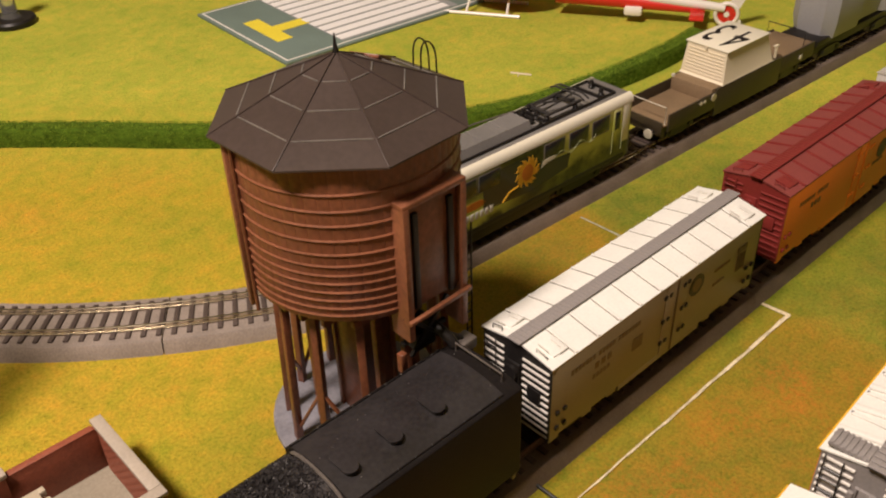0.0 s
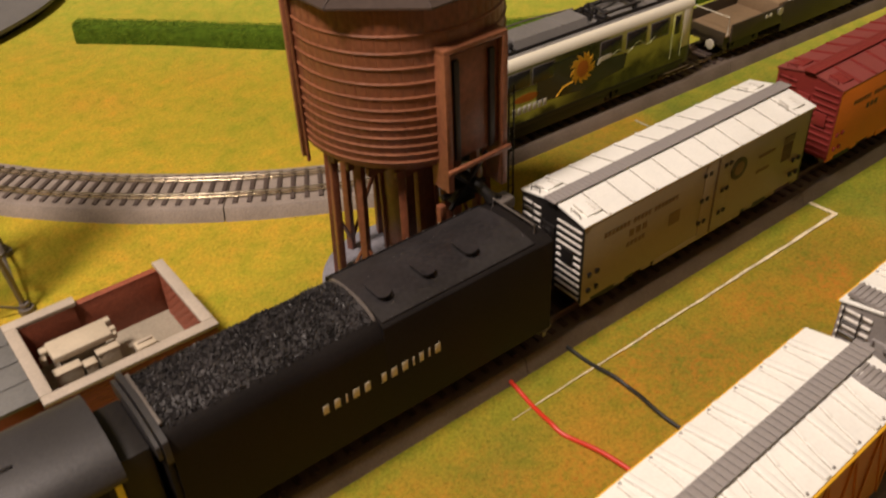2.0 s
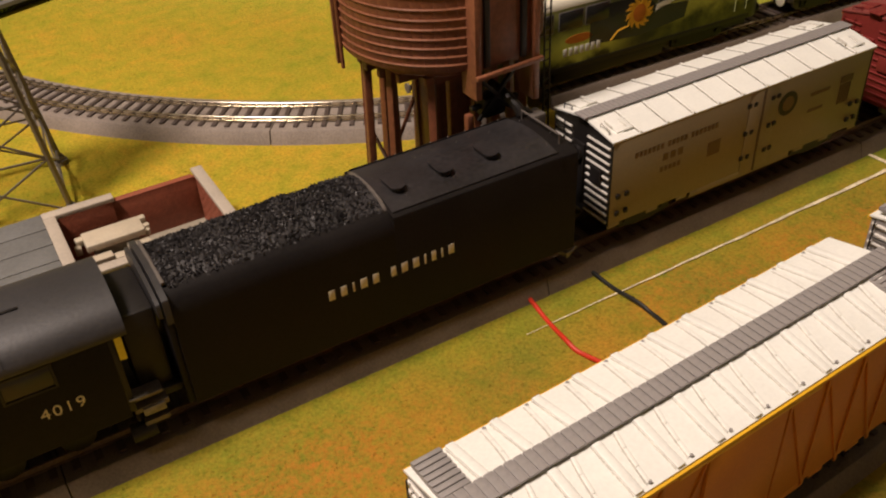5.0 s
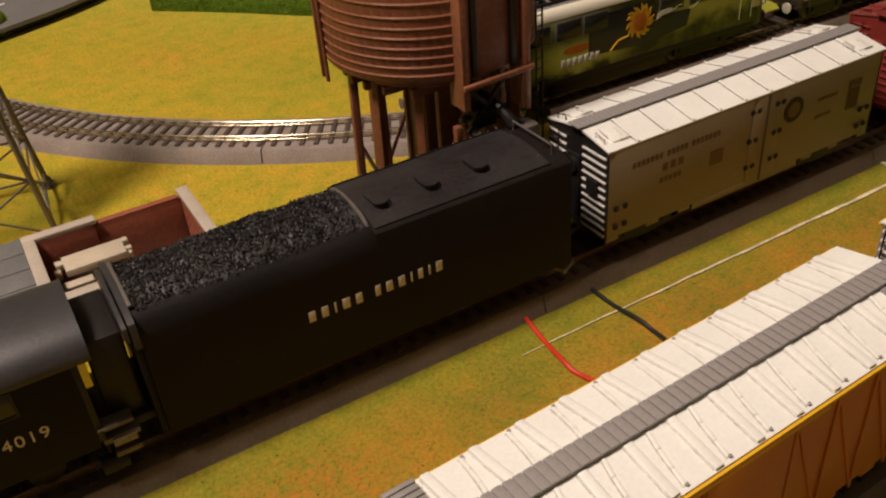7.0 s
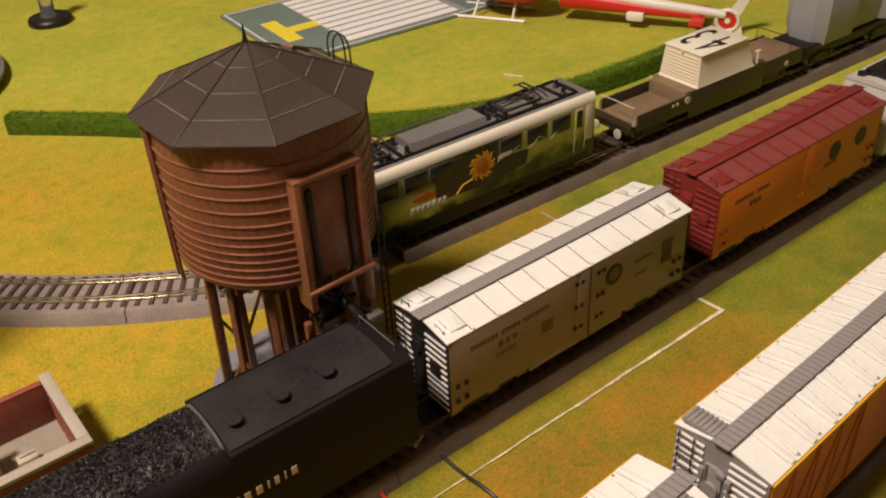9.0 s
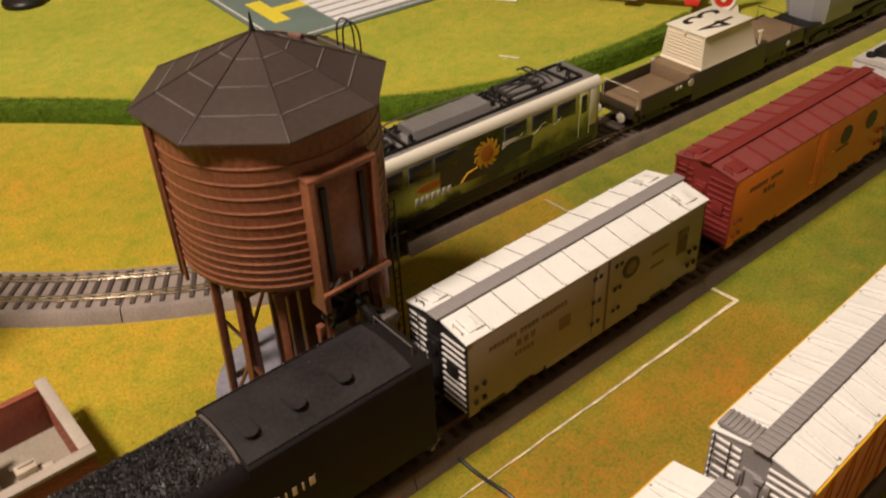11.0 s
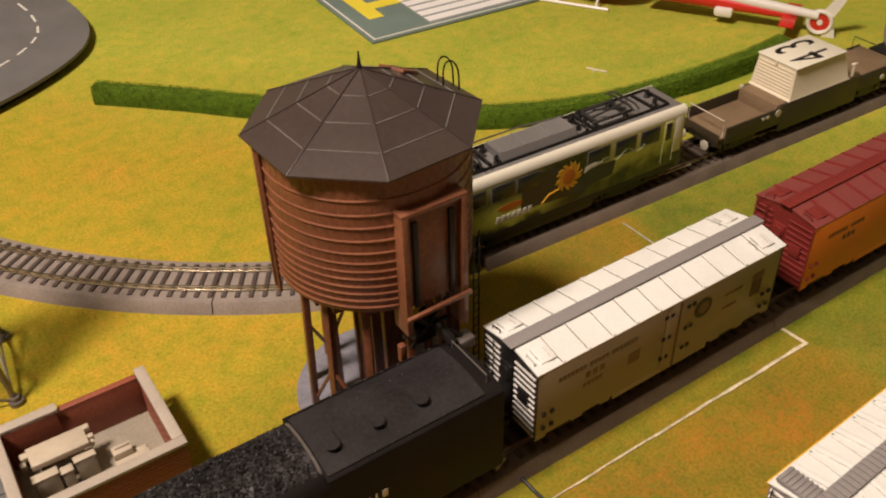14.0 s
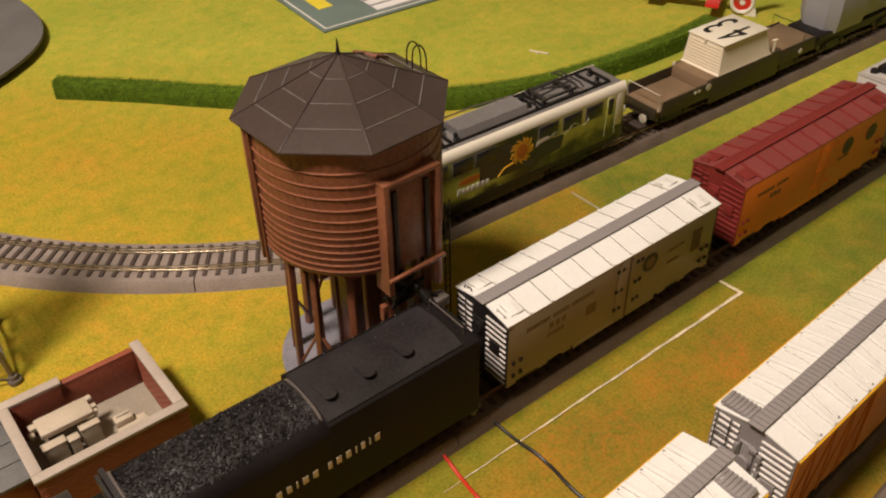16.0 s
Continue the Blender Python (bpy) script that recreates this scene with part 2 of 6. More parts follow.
AMBER = mat("amber_side_paint", (0.58, 0.205, 0.016), 0.42, vary=0.08, big=40, bump=0.1)
YELLOW = mat("yellow_paint", (0.75, 0.42, 0.02), 0.45, vary=0.06)
WOOD = mat("brown_stained_wood_plastic", (0.172, 0.060, 0.030), 0.38, vary=0.28, big=35, fine=420, bump=0.3, island=0.07)
WOODHI = mat("worn_brown_wood_plastic", (0.225, 0.085, 0.042), 0.4, vary=0.25, big=60, fine=600, bump=0.3)
TARROOF = mat("grey_brown_roof_sheet", (0.060, 0.044, 0.038), 0.32, spec=0.3, vary=0.13, big=28, fine=500, bump=0.03)
# paler than the roof sheets: seam highlights put into colour; also bright metal fittings
LAPEDGE = mat("lap_highlight_and_bright_metal", (0.21, 0.195, 0.18), 0.3, 0.3, vary=0.3, big=120, bump=0.05)
# tender black, greyed for dust and for the sheen of light from above
DECKBLACK = mat("dusty_black_deck_sheen", (0.0235, 0.0212, 0.0218), 0.36, spec=0.45, vary=0.35, big=45, fine=600, bump=0.06)
RAIL_DULL = mat("dull_brown_rail", (0.30, 0.23, 0.17), 0.38, 0.8, vary=0.25, bump=0.1)
STONE = mat("grey_stone_plastic", (0.20, 0.196, 0.222), 0.6, vary=0.2, big=60, fine=500, bump=0.5)
BRICK = mat("red_brick_plastic", (0.25, 0.068, 0.034), 0.6, vary=0.2, big=70, fine=700, bump=0.5)
COPING = mat("pale_concrete_plastic", (0.43, 0.37, 0.30), 0.6, vary=0.1, big=60, bump=0.3)
FLOORGREY = mat("grey_concrete_and_cabinet_shade", (0.33, 0.29, 0.22), 0.65, vary=0.15, big=50, bump=0.3)
SLATE = mat("grey_sheet_roof_plastic", (0.15, 0.15, 0.145), 0.5, vary=0.15, big=50, bump=0.25)
MACHINE = mat("dull_cream_plastic", (0.50, 0.43, 0.32), 0.55, vary=0.08, big=80, bump=0.2)
MARKYELLOW = mat("bright_yellow_marking", (0.86, 0.72, 0.06), 0.5, vary=0.08)
FADEDLINE = mat("faded_chalk", (0.36, 0.36, 0.26), 0.9, vary=0.3, big=120, fine=600, bump=0.5)
CREAM = mat("cream_plastic", (0.74, 0.66, 0.50), 0.5, vary=0.05)
OLIVE = mat("olive_brown_paint", (0.042, 0.031, 0.018), 0.5, vary=0.2, big=60, bump=0.2)
DECK = mat("brown_wagon_floor", (0.22, 0.15, 0.085), 0.6, vary=0.15, big=70, bump=0.3)
LOCOROOF = mat("dark_grey_loco_roof", (0.20, 0.19, 0.18), 0.45, vary=0.15, bump=0.1)
IVORY = mat("ivory_roof_edge_paint", (0.80, 0.76, 0.62), 0.35, vary=0.04)
WINDOW = plain("dark_window_glass", (0.03, 0.03, 0.03), 0.12)
SUNYELLOW = plain("sunflower_yellow", (0.80, 0.42, 0.03), 0.4)
SUNORANGE = plain("sunflower_orange", (0.55, 0.16, 0.02), 0.4)
WHITE = mat("white_print", (0.78, 0.76, 0.70), 0.5, vary=0.05)
HEDGE = mat("hedge_flock", (0.075, 0.135, 0.012), 0.95, vary=0.45, big=200, fine=1500, bump=1.0, spec=0.1)
LEAF = mat("leaf_flock", (0.17, 0.25, 0.024), 0.95, vary=0.4, big=150, fine=900, bump=0.5, spec=0.1)
TARMAC = mat("grey_road_plate", (0.15, 0.145, 0.14), 0.7, vary=0.12, big=30, bump=0.3)
RUNWAY = mat("grey_green_mat", (0.15, 0.205, 0.18), 0.65, vary=0.12, big=25, bump=0.2)
RUNWAY_GREY = mat("mid_grey_mat", (0.30, 0.31, 0.31), 0.65, vary=0.1, big=25, bump=0.2)
RED = mat("glossy_red_plastic", (0.62, 0.03, 0.02), 0.3, vary=0.06, bump=0.03)
SHELLWHITE = mat("glossy_white_plastic", (0.80, 0.76, 0.70), 0.3, vary=0.04, bump=0.03)
STEEL = mat("dull_steel_plastic", (0.16, 0.14, 0.125), 0.4, 0.3, vary=0.2, bump=0.1)
# two greys painting shadow lines along roof seams; the paler also colours fittings
SEAMGREY = mat("seam_shade_and_fitting_grey", (0.54, 0.52, 0.47), 0.5, vary=0.25, big=90, bump=0.1)
SHADE_DARK = mat("dark_seam_shade", (0.22, 0.20, 0.17), 0.6, vary=0.4, big=90, bump=0.1)
MATWHITE = mat("bright_white_mat_print", (0.88, 0.87, 0.86), 0.6, vary=0.04, big=20, bump=0.1)
PANTO = mat("dark_pantograph_steel", (0.05, 0.047, 0.045), 0.4, 0.3, vary=0.3, bump=0.1)
SILOGREY = mat("matt_silo_grey_paint", (0.30, 0.30, 0.31), 0.5, vary=0.06, bump=0.05)
WIRE_RED = plain("red_cable_sheath", (0.55, 0.035, 0.015), 0.35)
WIRE_BLACK = plain("black_cable_sheath", (0.015, 0.015, 0.015), 0.35)
BUFFER = plain("pale_buffer_face", (0.62, 0.58, 0.48), 0.4)
LETTER = plain("pale_cream_lettering", (0.74, 0.69, 0.56), 0.5)
LETTER_BROWN = plain("faded_brown_lettering", (0.15, 0.09, 0.04), 0.5)
PALEGREEN = plain("pale_green_print", (0.42, 0.45, 0.22), 0.4)
HOODGREY = mat("grey_hood_paint", (0.17, 0.162, 0.155), 0.45, vary=0.12, bump=0.1)
LETTER_DARK = plain("dark_brown_lettering", (0.10, 0.06, 0.03), 0.5)
LINEWHITE = mat("worn_white_chalk", (0.66, 0.57, 0.38), 0.9, vary=0.3, big=120, fine=600, bump=0.5)
CEILPAINT = mat("white_ceiling_paint", (0.82, 0.80, 0.76), 0.8, vary=0.03, big=3, fine=60)
WALLPAINT = mat("warm_wall_paint", (0.74, 0.68, 0.60), 0.8, vary=0.05, big=3, fine=60)
FLOORBOARD = mat("brown_room_floor", (0.32, 0.23, 0.15), 0.5, vary=0.15, big=4, fine=60)
TABLEWOOD = mat("plain_table_edge", (0.30, 0.20, 0.12), 0.5, vary=0.15)


# ---- mesh kit ----
class Kit:
    """Collects simple solids, in mm, into one bmesh."""

    def __init__(self):
        self.bm = bmesh.new()

    def face(self, pts):
        return self.bm.faces.new([self.bm.verts.new(p) for p in pts])

    def box(self, x0, x1, y0, y1, z0, z1, bevel=0.0, m=None):
        g = bmesh.ops.create_cube(self.bm, size=1)
        for v in g["verts"]:
            v.co = Vector(((x0 + x1) / 2 + v.co.x * (x1 - x0), (y0 + y1) / 2 + v.co.y * (y1 - y0), (z0 + z1) / 2 + v.co.z * (z1 - z0)))
        vs = g["verts"]
        if bevel:
            es = list({e for v in vs for e in v.link_edges})
            r = bmesh.ops.bevel(self.bm, geom=es, offset=bevel, segments=2, affect="EDGES", profile=0.5)
            vs = list({v for f in r["faces"] for v in f.verts} | {v for v in vs if v.is_valid})
        if m is not None:
            bmesh.ops.transform(self.bm, matrix=m, verts=vs)
        return self

    def rod(self, a, b, r, seg=8, r2=None):
        a, b = Vector(a), Vector(b)
        d = b - a
        m = Matrix.Translation((a + b) / 2) @ d.to_track_quat("Z", "Y").to_matrix().to_4x4()
        bmesh.ops.create_cone(self.bm, cap_ends=True, segments=seg, radius1=r, radius2=r if r2 is None else r2, depth=d.length, matrix=m)
        return self

    def bar(self, a, b, w, h, bevel=0.0):
        """A square bar from a to b."""
        a, b = Vector(a), Vector(b)
        d = b - a
        m = Matrix.Translation((a + b) / 2) @ d.to_track_quat("X", "Z").to_matrix().to_4x4()
        n = d.length / 2
        return self.box(-n, n, -w / 2, w / 2, -h / 2, h / 2, bevel, m)

    def lathe(self, prof, seg=24, m=None):
        rings = []
        for r, z in prof:
            ring = []
            for k in range(seg):
                a = 2 * math.pi * k / seg
                v = Vector((r * math.cos(a), r * math.sin(a), z))
                ring.append(self.bm.verts.new(m @ v if m is not None else v))
            rings.append(ring)
        for p, q in zip(rings, rings[1:]):
            for k in range(seg):
                self.bm.faces.new((p[k], p[(k + 1) % seg], q[(k + 1) % seg], q[k]))
        self.bm.faces.new(rings[0][::-1])
        self.bm.faces.new(rings[-1])
        return self

    def slab(self, poly, z0, z1, m=None):
        """A flat plate with the outline poly."""
        n = len(poly)
        mm = m if m is not None else Matrix()
        lo = [self.bm.verts.new(mm @ Vector((x, y, z0))) for x, y in poly]
        hi = [self.bm.verts.new(mm @ Vector((x, y, z1))) for x, y in poly]
        self.bm.faces.new(lo[::-1])
        self.bm.faces.new(hi)
        for k in range(n):
            self.bm.faces.new((lo[k], lo[(k + 1) % n], hi[(k + 1) % n], hi[k]))
        return self

    def run(self, prof, x0, x1):
        """The outline prof of (y, z), drawn along x."""
        n = len(prof)
        a = [self.bm.verts.new((x0, y, z)) for y, z in prof]
        b = [self.bm.verts.new((x1, y, z)) for y, z in prof]
        self.bm.faces.new(a)
        self.bm.faces.new(b[::-1])
        for k in range(n):
            self.bm.faces.new((a[(k + 1) % n], a[k], b[k], b[(k + 1) % n]))
        return self

    def tube(self, pts, r, seg=6):
        pts = [Vector(p) for p in pts]
        rings = []
        for i, p in enumerate(pts):
            d = (pts[min(i + 1, len(pts) - 1)] - pts[max(i - 1, 0)]).normalized()
            q = d.to_track_quat("Z", "Y").to_matrix()
            rings.append([self.bm.verts.new(p + q @ Vector((r * math.cos(2 * math.pi * k / seg), r * math.sin(2 * math.pi * k / seg), 0))) for k in range(seg)])
        for p, q in zip(rings, rings[1:]):
            for k in range(seg):
                self.bm.faces.new((p[k], p[(k + 1) % seg], q[(k + 1) % seg], q[k]))
        self.bm.faces.new(rings[0][::-1])
        self.bm.faces.new(rings[-1])
        return self

    def ball(self, c, r, sub=2, squash=1.0):
        bmesh.ops.create_icosphere(self.bm, subdivisions=sub, radius=r, matrix=Matrix.Translation(c) @ Matrix.Diagonal((1, 1, squash, 1)))
        return self

    def mesh(self, name, material, smooth=35):
        bmesh.ops.recalc_face_normals(self.bm, faces=self.bm.faces[:])
        bmesh.ops.scale(self.bm, vec=(MM, MM, MM), verts=self.bm.verts[:])
        me = bpy.data.meshes.new(name)
        self.bm.to_mesh(me)
        self.bm.free()
        me.materials.append(material)
        if smooth:
            me.shade_smooth()
            me.set_sharp_from_angle(angle=radians(smooth))
        return me


def thing(name, x, y, z=0.0, yaw=0.0, label="", category="", group="", kind=""):
    ob = new(name)
    ob.empty_display_size = 0.01
    ob.matrix_basis = pose(x * MM, y * MM, z * MM, 0, 0, yaw)
    return tagged(ob, label, category, group, kind)


def part(name, kit, material, parent, label="", m=None):
    me = kit if isinstance(kit, bpy.types.Mesh) else kit.mesh(name, material)
    ob = new(name, me)
    ob.parent = parent
    if m is not None:
        ob.matrix_basis = m
    return tagged(ob, label)


def at_mm(x=0.0, y=0.0, z=0.0, rx=0, ry=0, rz=0):
    return pose(x * MM, y * MM, z * MM, rx, ry, rz)


def solo(name, kit, material, label="", category="", kind="", group=""):
    ob = new(name, kit.mesh(name, material))
    return tagged(ob, label, category, group, kind)


def text_mesh(name, words, size, material, thick=0.15, bold=0.0, spacing=1.0):
    cu = bpy.data.curves.new(name, "FONT")
    cu.body, cu.size, cu.extrude, cu.align_x, cu.align_y = words, size * MM, thick * MM, "CENTER", "CENTER"
    cu.offset, cu.space_character = bold * MM, spacing
    tmp = bpy.data.objects.new(name, cu)
    me = bpy.data.meshes.new_from_object(tmp)
    bpy.data.objects.remove(tmp)
    me.materials.clear()
    me.materials.append(material)
    return me



# ---- setting: room, table, grass mat ----
solo("floor", Kit().box(-2600, 3400, -2400, 3600, -760, -740), FLOORBOARD, kind="structure")
solo("ceiling", Kit().box(-2600, 3400, -2400, 3600, 1700, 1720), CEILPAINT, kind="structure")
for nm, b in (("wall_west", (-2620, -2600, -2400, 3600)), ("wall_east", (3400, 3420, -2400, 3600)),
              ("wall_south", (-2620, 3420, -2420, -2400)), ("wall_north", (-2620, 3420, 3600, 3620))):
    solo(nm, Kit().box(*b, -760, 1720), WALLPAINT, kind="structure")
table = thing("layout_table", 0, 0, -740, label="large brown wooden table carrying the model railway", category="table")
part("tabletop", Kit().box(-1400, 2400, -400, 2600, 700, 738, 3), TABLEWOOD, table)
for lx in (-1350, 2290):
    for ly in (-350, 2490):
        part("leg", Kit().box(lx, lx + 60, ly, ly + 60, 0, 699.5, 2), TABLEWOOD, table)
solo("ground", Kit().box(-1395, 2395, -395, 2595, -2, 0), GRASS, "flocked yellow-green grass mat with orange flower speckle", kind="structure")

# short fibres standing out of the mat round the tracks
rnd = random.Random(5)
vs, fs = [], []
for i in range(90000):
    x, y = rnd.uniform(60, 900), rnd.uniform(150, 960)
    if 335 < y < 379 or 190 < y < 250 and x > 180:
        continue
    a, h, w = rnd.uniform(0, 6.28), rnd.uniform(0.2, 0.65), rnd.uniform(0.3, 0.7)
    lx, ly = rnd.gauss(0, 1.4), rnd.gauss(0, 1.4)
    k = len(vs)
    vs += [((x - w * math.cos(a)) * MM, (y - w * math.sin(a)) * MM, -0.0002), ((x + w * math.cos(a)) * MM, (y + w * math.sin(a)) * MM, -0.0002), ((x + lx) * MM, (y + ly) * MM, h * MM)]
    fs.append((k, k + 1, k + 2))
me = bpy.data.meshes.new("grass_fibres")
me.from_pydata(vs, [], fs)
me.materials.append(GRASS)
tagged(new("grass_fibres", me), "short yellow-green flock fibres of the mat", "grass", kind="stuff")

# painted pitch line: a long side and a short side
line = thing("pitch_line", 0, 0, 0.3, label="worn white chalk line painted on the grass mat", category="line")
pts = [(526 - 8 * k, 322.6 + 0.15 * math.sin(k * 0.9) + 0.12 * math.sin(k * 2.3)) for k in range(28)]
kit = Kit()
for k in range(len(pts) - 1):
    w0, w1 = (max(0.12, 0.95 - 0.030 * j) * (1 + 0.22 * math.sin(j * 2.1)) for j in (k, k + 1))
    (xa, ya), (xb, yb) = pts[k], pts[k + 1]
    kit.face([(xa, ya - w0, 0.3), (xa, ya + w0, 0.3), (xb, yb + w1, 0.3), (xb, yb - w1, 0.3)])
part("long_stroke", kit, LINEWHITE, line)
part("short_stroke", Kit().slab([(524.6, 323), (526.8, 322), (525.8, 337), (523.9, 337)], 0.0, 0.32), LINEWHITE, line)
part("short_stroke", Kit().slab([(523.4, 378), (525.2, 378), (524.2, 455), (523.2, 455)], 0.0, 0.2), FADEDLINE, line)


# ---- tracks ----
SLEEPER_ME = Kit().box(-1.25, 1.25, -14.2, 14.2, 7.0, 8.4, 0.2).mesh("sleeper", SLEEPER)


def bed_profile(half=20.0, top=17.2):
    return [(-half, 0.02), (-half + 0.4, 0.8), (-top - 0.6, 6.9), (-top, 7.4), (top, 7.4), (top + 0.6, 6.9), (half - 0.4, 0.8), (half, 0.02)]


def rail_profile(y):
    return [(y - 1.0, 8.2), (y - 1.0, 8.6), (y - 0.28, 8.9), (y - 0.28, 10.0), (y - 0.55, 10.2), (y - 0.55, 10.75), (y - 0.4, 10.9),
            (y + 0.4, 10.9), (y + 0.55, 10.75), (y + 0.55, 10.2), (y + 0.28, 10.0), (y + 0.28, 8.9), (y + 1.0, 8.6), (y + 1.0, 8.2)]


def straight_track(x0, x1, yc, yaw, ox, label, bed, lift=0.0, rail=RAIL):
    """Track along a line through (ox, yc); x0 and x1 count from there."""
    t = thing("railway_track", ox, yc, lift, yaw, label, "track", "railway tracks")
    n = int((x1 - x0) // 188) + 1
    for k in range(n):
        a, b = x0 + k * 188, min(x1, x0 + (k + 1) * 188 - 0.5)
        part("roadbed", Kit().run(bed_profile(), a, b), bed, t)
    for y in (-8.25, 8.25):
        part("rail", Kit().run(rail_profile(y), x0, x1), rail, t)
    k = 0
    while x0 + 3.6 + k * 7.24 < x1:
        part("sleeper", SLEEPER_ME, None, t, m=at_mm(x0 + 3.6 + k * 7.24))
        k += 1
    return t


def curved_track(cx, cy, R, a0, a1, label, bed, joints):
    t = thing("railway_track", cx, cy, 0, 0, label, "track", "railway tracks")

    def sweep(prof, b0, b1):
        kit = Kit()
        n = max(4, int(abs(b1 - b0) / 1.2))
        rings = []
        for i in range(n + 1):
            a = radians(b0 + (b1 - b0) * i / n)
            rings.append([kit.bm.verts.new(((R + y) * math.cos(a), (R + y) * math.sin(a), z)) for y, z in prof])
        for p, q in zip(rings, rings[1:]):
            for k in range(len(prof)):
                kit.bm.faces.new((p[k], p[(k + 1) % len(prof)], q[(k + 1) % len(prof)], q[k]))
        kit.bm.faces.new(rings[0])
        kit.bm.faces.new(rings[-1][::-1])
        return kit

    cuts = [a0, *joints, a1]
    for b0, b1 in zip(cuts, cuts[1:]):
        part("roadbed", sweep(bed_profile(), b0 + 0.045, b1 - 0.045), bed, t)
    for y in (-8.25, 8.25):
        part("rail", sweep(rail_profile(y), a0, a1), RAIL, t)
    step = math.degrees(7.24 / R)
    a = a0 + step / 2
    while a < a1:
        part("sleeper", SLEEPER_ME, None, t, m=at_mm(R * math.cos(radians(a)), R * math.sin(radians(a)), 0, 0, 0, a + 90))
        a += step
    return t


YA, YB, YC = 357.0, 482.5, 226.0
straight_track(-420, 900, YA, 0, 0, "straight track on shade-darkened roadbed under the steam locomotive", BALLAST_SHADED, rail=RAIL_DULL)
straight_track(-55, 560, YB, -2.1, 485, "straight track on shade-darkened roadbed under the electric locomotive", BALLAST_SHADED)
straight_track(-420, 600, YC, 2.8, 300, "straight track on dark roadbed under the amber boxcars", BALLAST_SHADED)
straight_track(-260, 480, 178.0, 4.5, 420, "straight track on dark roadbed beside the amber boxcars", BALLAST_SHADED, -0.3)
JOINT = 234.4
curved_track(552, 892, 437, 190, 252, "curved track on grey roadbed, dull nickel rails", BALLAST, [JOINT - 24, JOINT])


# ---- water tower ----
def water_tower(x, y):
    t = thing("water_tower", x, y, 0, 0, "brown wooden water tower with hooped tank and octagonal grey roof", "water tower")
    base = Kit().lathe([(43.5, 0.0), (43.5, 2.2), (42.6, 3.0)], 40)
    part("base_disc", base, STONE, t, "grey stone base disc")
    part("apron", Kit().box(30, 74, -34, -16, 0, 3.2, 0.4), STONE, t, "grey stone apron beside the base")
    R, ZB, ZT = 42.0, 84.5, 147.5
    tank = part("tank", Kit().lathe([(30, ZB - 2.0), (R - 1.2, ZB - 1.5), (R - 0.6, ZB), (R - 0.4, ZT), (20, ZT)], 64), WOOD, t, "round tank of brown vertical staves")
    n = 60
    w = 2 * math.pi * R / n
    stave = Kit().box(R - 0.8, R, -w / 2 + 0.015, w / 2 - 0.015, ZB, ZT - 0.5, 0.09).mesh("stave", WOOD)
    for k in range(n):
        part("stave", stave, None, tank, m=at_mm(0, 0, 0, 0, 0, 360 * k / n))
    for z in (86.6, 89.9, 93.4, 97.0, 100.8, 104.4, 108.4, 113.2, 118.9, 124.9, 130.6, 137.0):
        kit = Kit()
        m = 72
        rings = []
        for k in range(m):
            a = 2 * math.pi * k / m
            rings.append([kit.bm.verts.new(((R + 0.05 + 0.62 * math.cos(b)) * math.cos(a), (R + 0.05 + 0.62 * math.cos(b)) * math.sin(a), z + 0.55 * math.sin(b))) for b in (0, 1.05, 2.1, 3.14, 4.19, 5.24)])
        for k in range(m):
            p, q = rings[k], rings[(k + 1) % m]
            for j in range(6):
                kit.bm.faces.new((p[j], p[(j + 1) % 6], q[(j + 1) % 6], q[j]))
        part("hoop", kit, WOODHI, tank)
    # upright guides on the tank
    for a in (164, 344, 74):
        m = pose(0, 0, 0, 0, 0, a)
        part("guide_post", Kit().box(R + 0.2, R + 2.6, -1.8, 1.8, ZB - 8, ZT - 1, 0.3, m), WOODHI, t)
        m = pose(0, 0, 0, 0, 0, a + 5.5)
        part("guide_rod", Kit().rod((R + 1.0, 0, ZB - 9), (R + 1.0, 0, ZT - 1), 0.8, 8).mesh("guide_rod", WOOD), None, t, "", at_mm(0, 0, 0, 0, 0, a + 5.5))
    # framed spout panel, facing the track
    fr = part("spout_frame", Kit().box(-9.6, 14.6, -R - 1.6, -R + 8, 85, 128, 0.5), WOOD, t, "brown framed panel above the spout")
    for px in (-11.0, 15.8):
        part("post", Kit().box(px - 1.4, px + 1.4, -R - 4.2, -R + 6, 73 if px < 0 else 66, 130, 0.35), WOODHI, fr)
    for px in (-6.0, 10.6):
        part("counterweight_rod", Kit().box(px - 1.2, px + 1.2, -R - 3.0, -R - 1.4, 85, 126, 0.2), BLACK, fr, "black counterweight rod")
    part("crossbar", Kit().bar((-12.6, -R - 5.0, 82.5), (18, -R - 5.0, 83.5), 1.8, 1.8, 0.3), WOODHI, fr)
    part("lintel", Kit().box(-12.4, 17.2, -R - 4.0, -R + 6, 129.5, 131.6, 0.3), WOODHI, fr)
    # spout, valve and ladder
    part("spout", Kit().tube([(2, -34, 72), (3, -40, 71), (4, -45, 69), (5, -49, 66.5), (5.5, -50.5, 64)], 2.2, 10), BLACK, t, "black water spout")
    for bx0, bx1 in ((-12, 9), (9, -9)):
        part("hanger_arm", Kit().bar((bx0, -43.5, 83), (bx1, -42, 62), 1.5, 1.5, 0.2), BLACK, t, "black diagonal hanger arm")
    part("nozzle", Kit().box(9.5, 17.5, -51, -44, 56.5, 61.5, 0.8), STEEL, t, "dull grey spout nozzle")
    part("nozzle_arm", Kit().bar((2, -40, 68), (13, -47, 60.5), 2.6, 2.6, 0.4), BLACK, t)
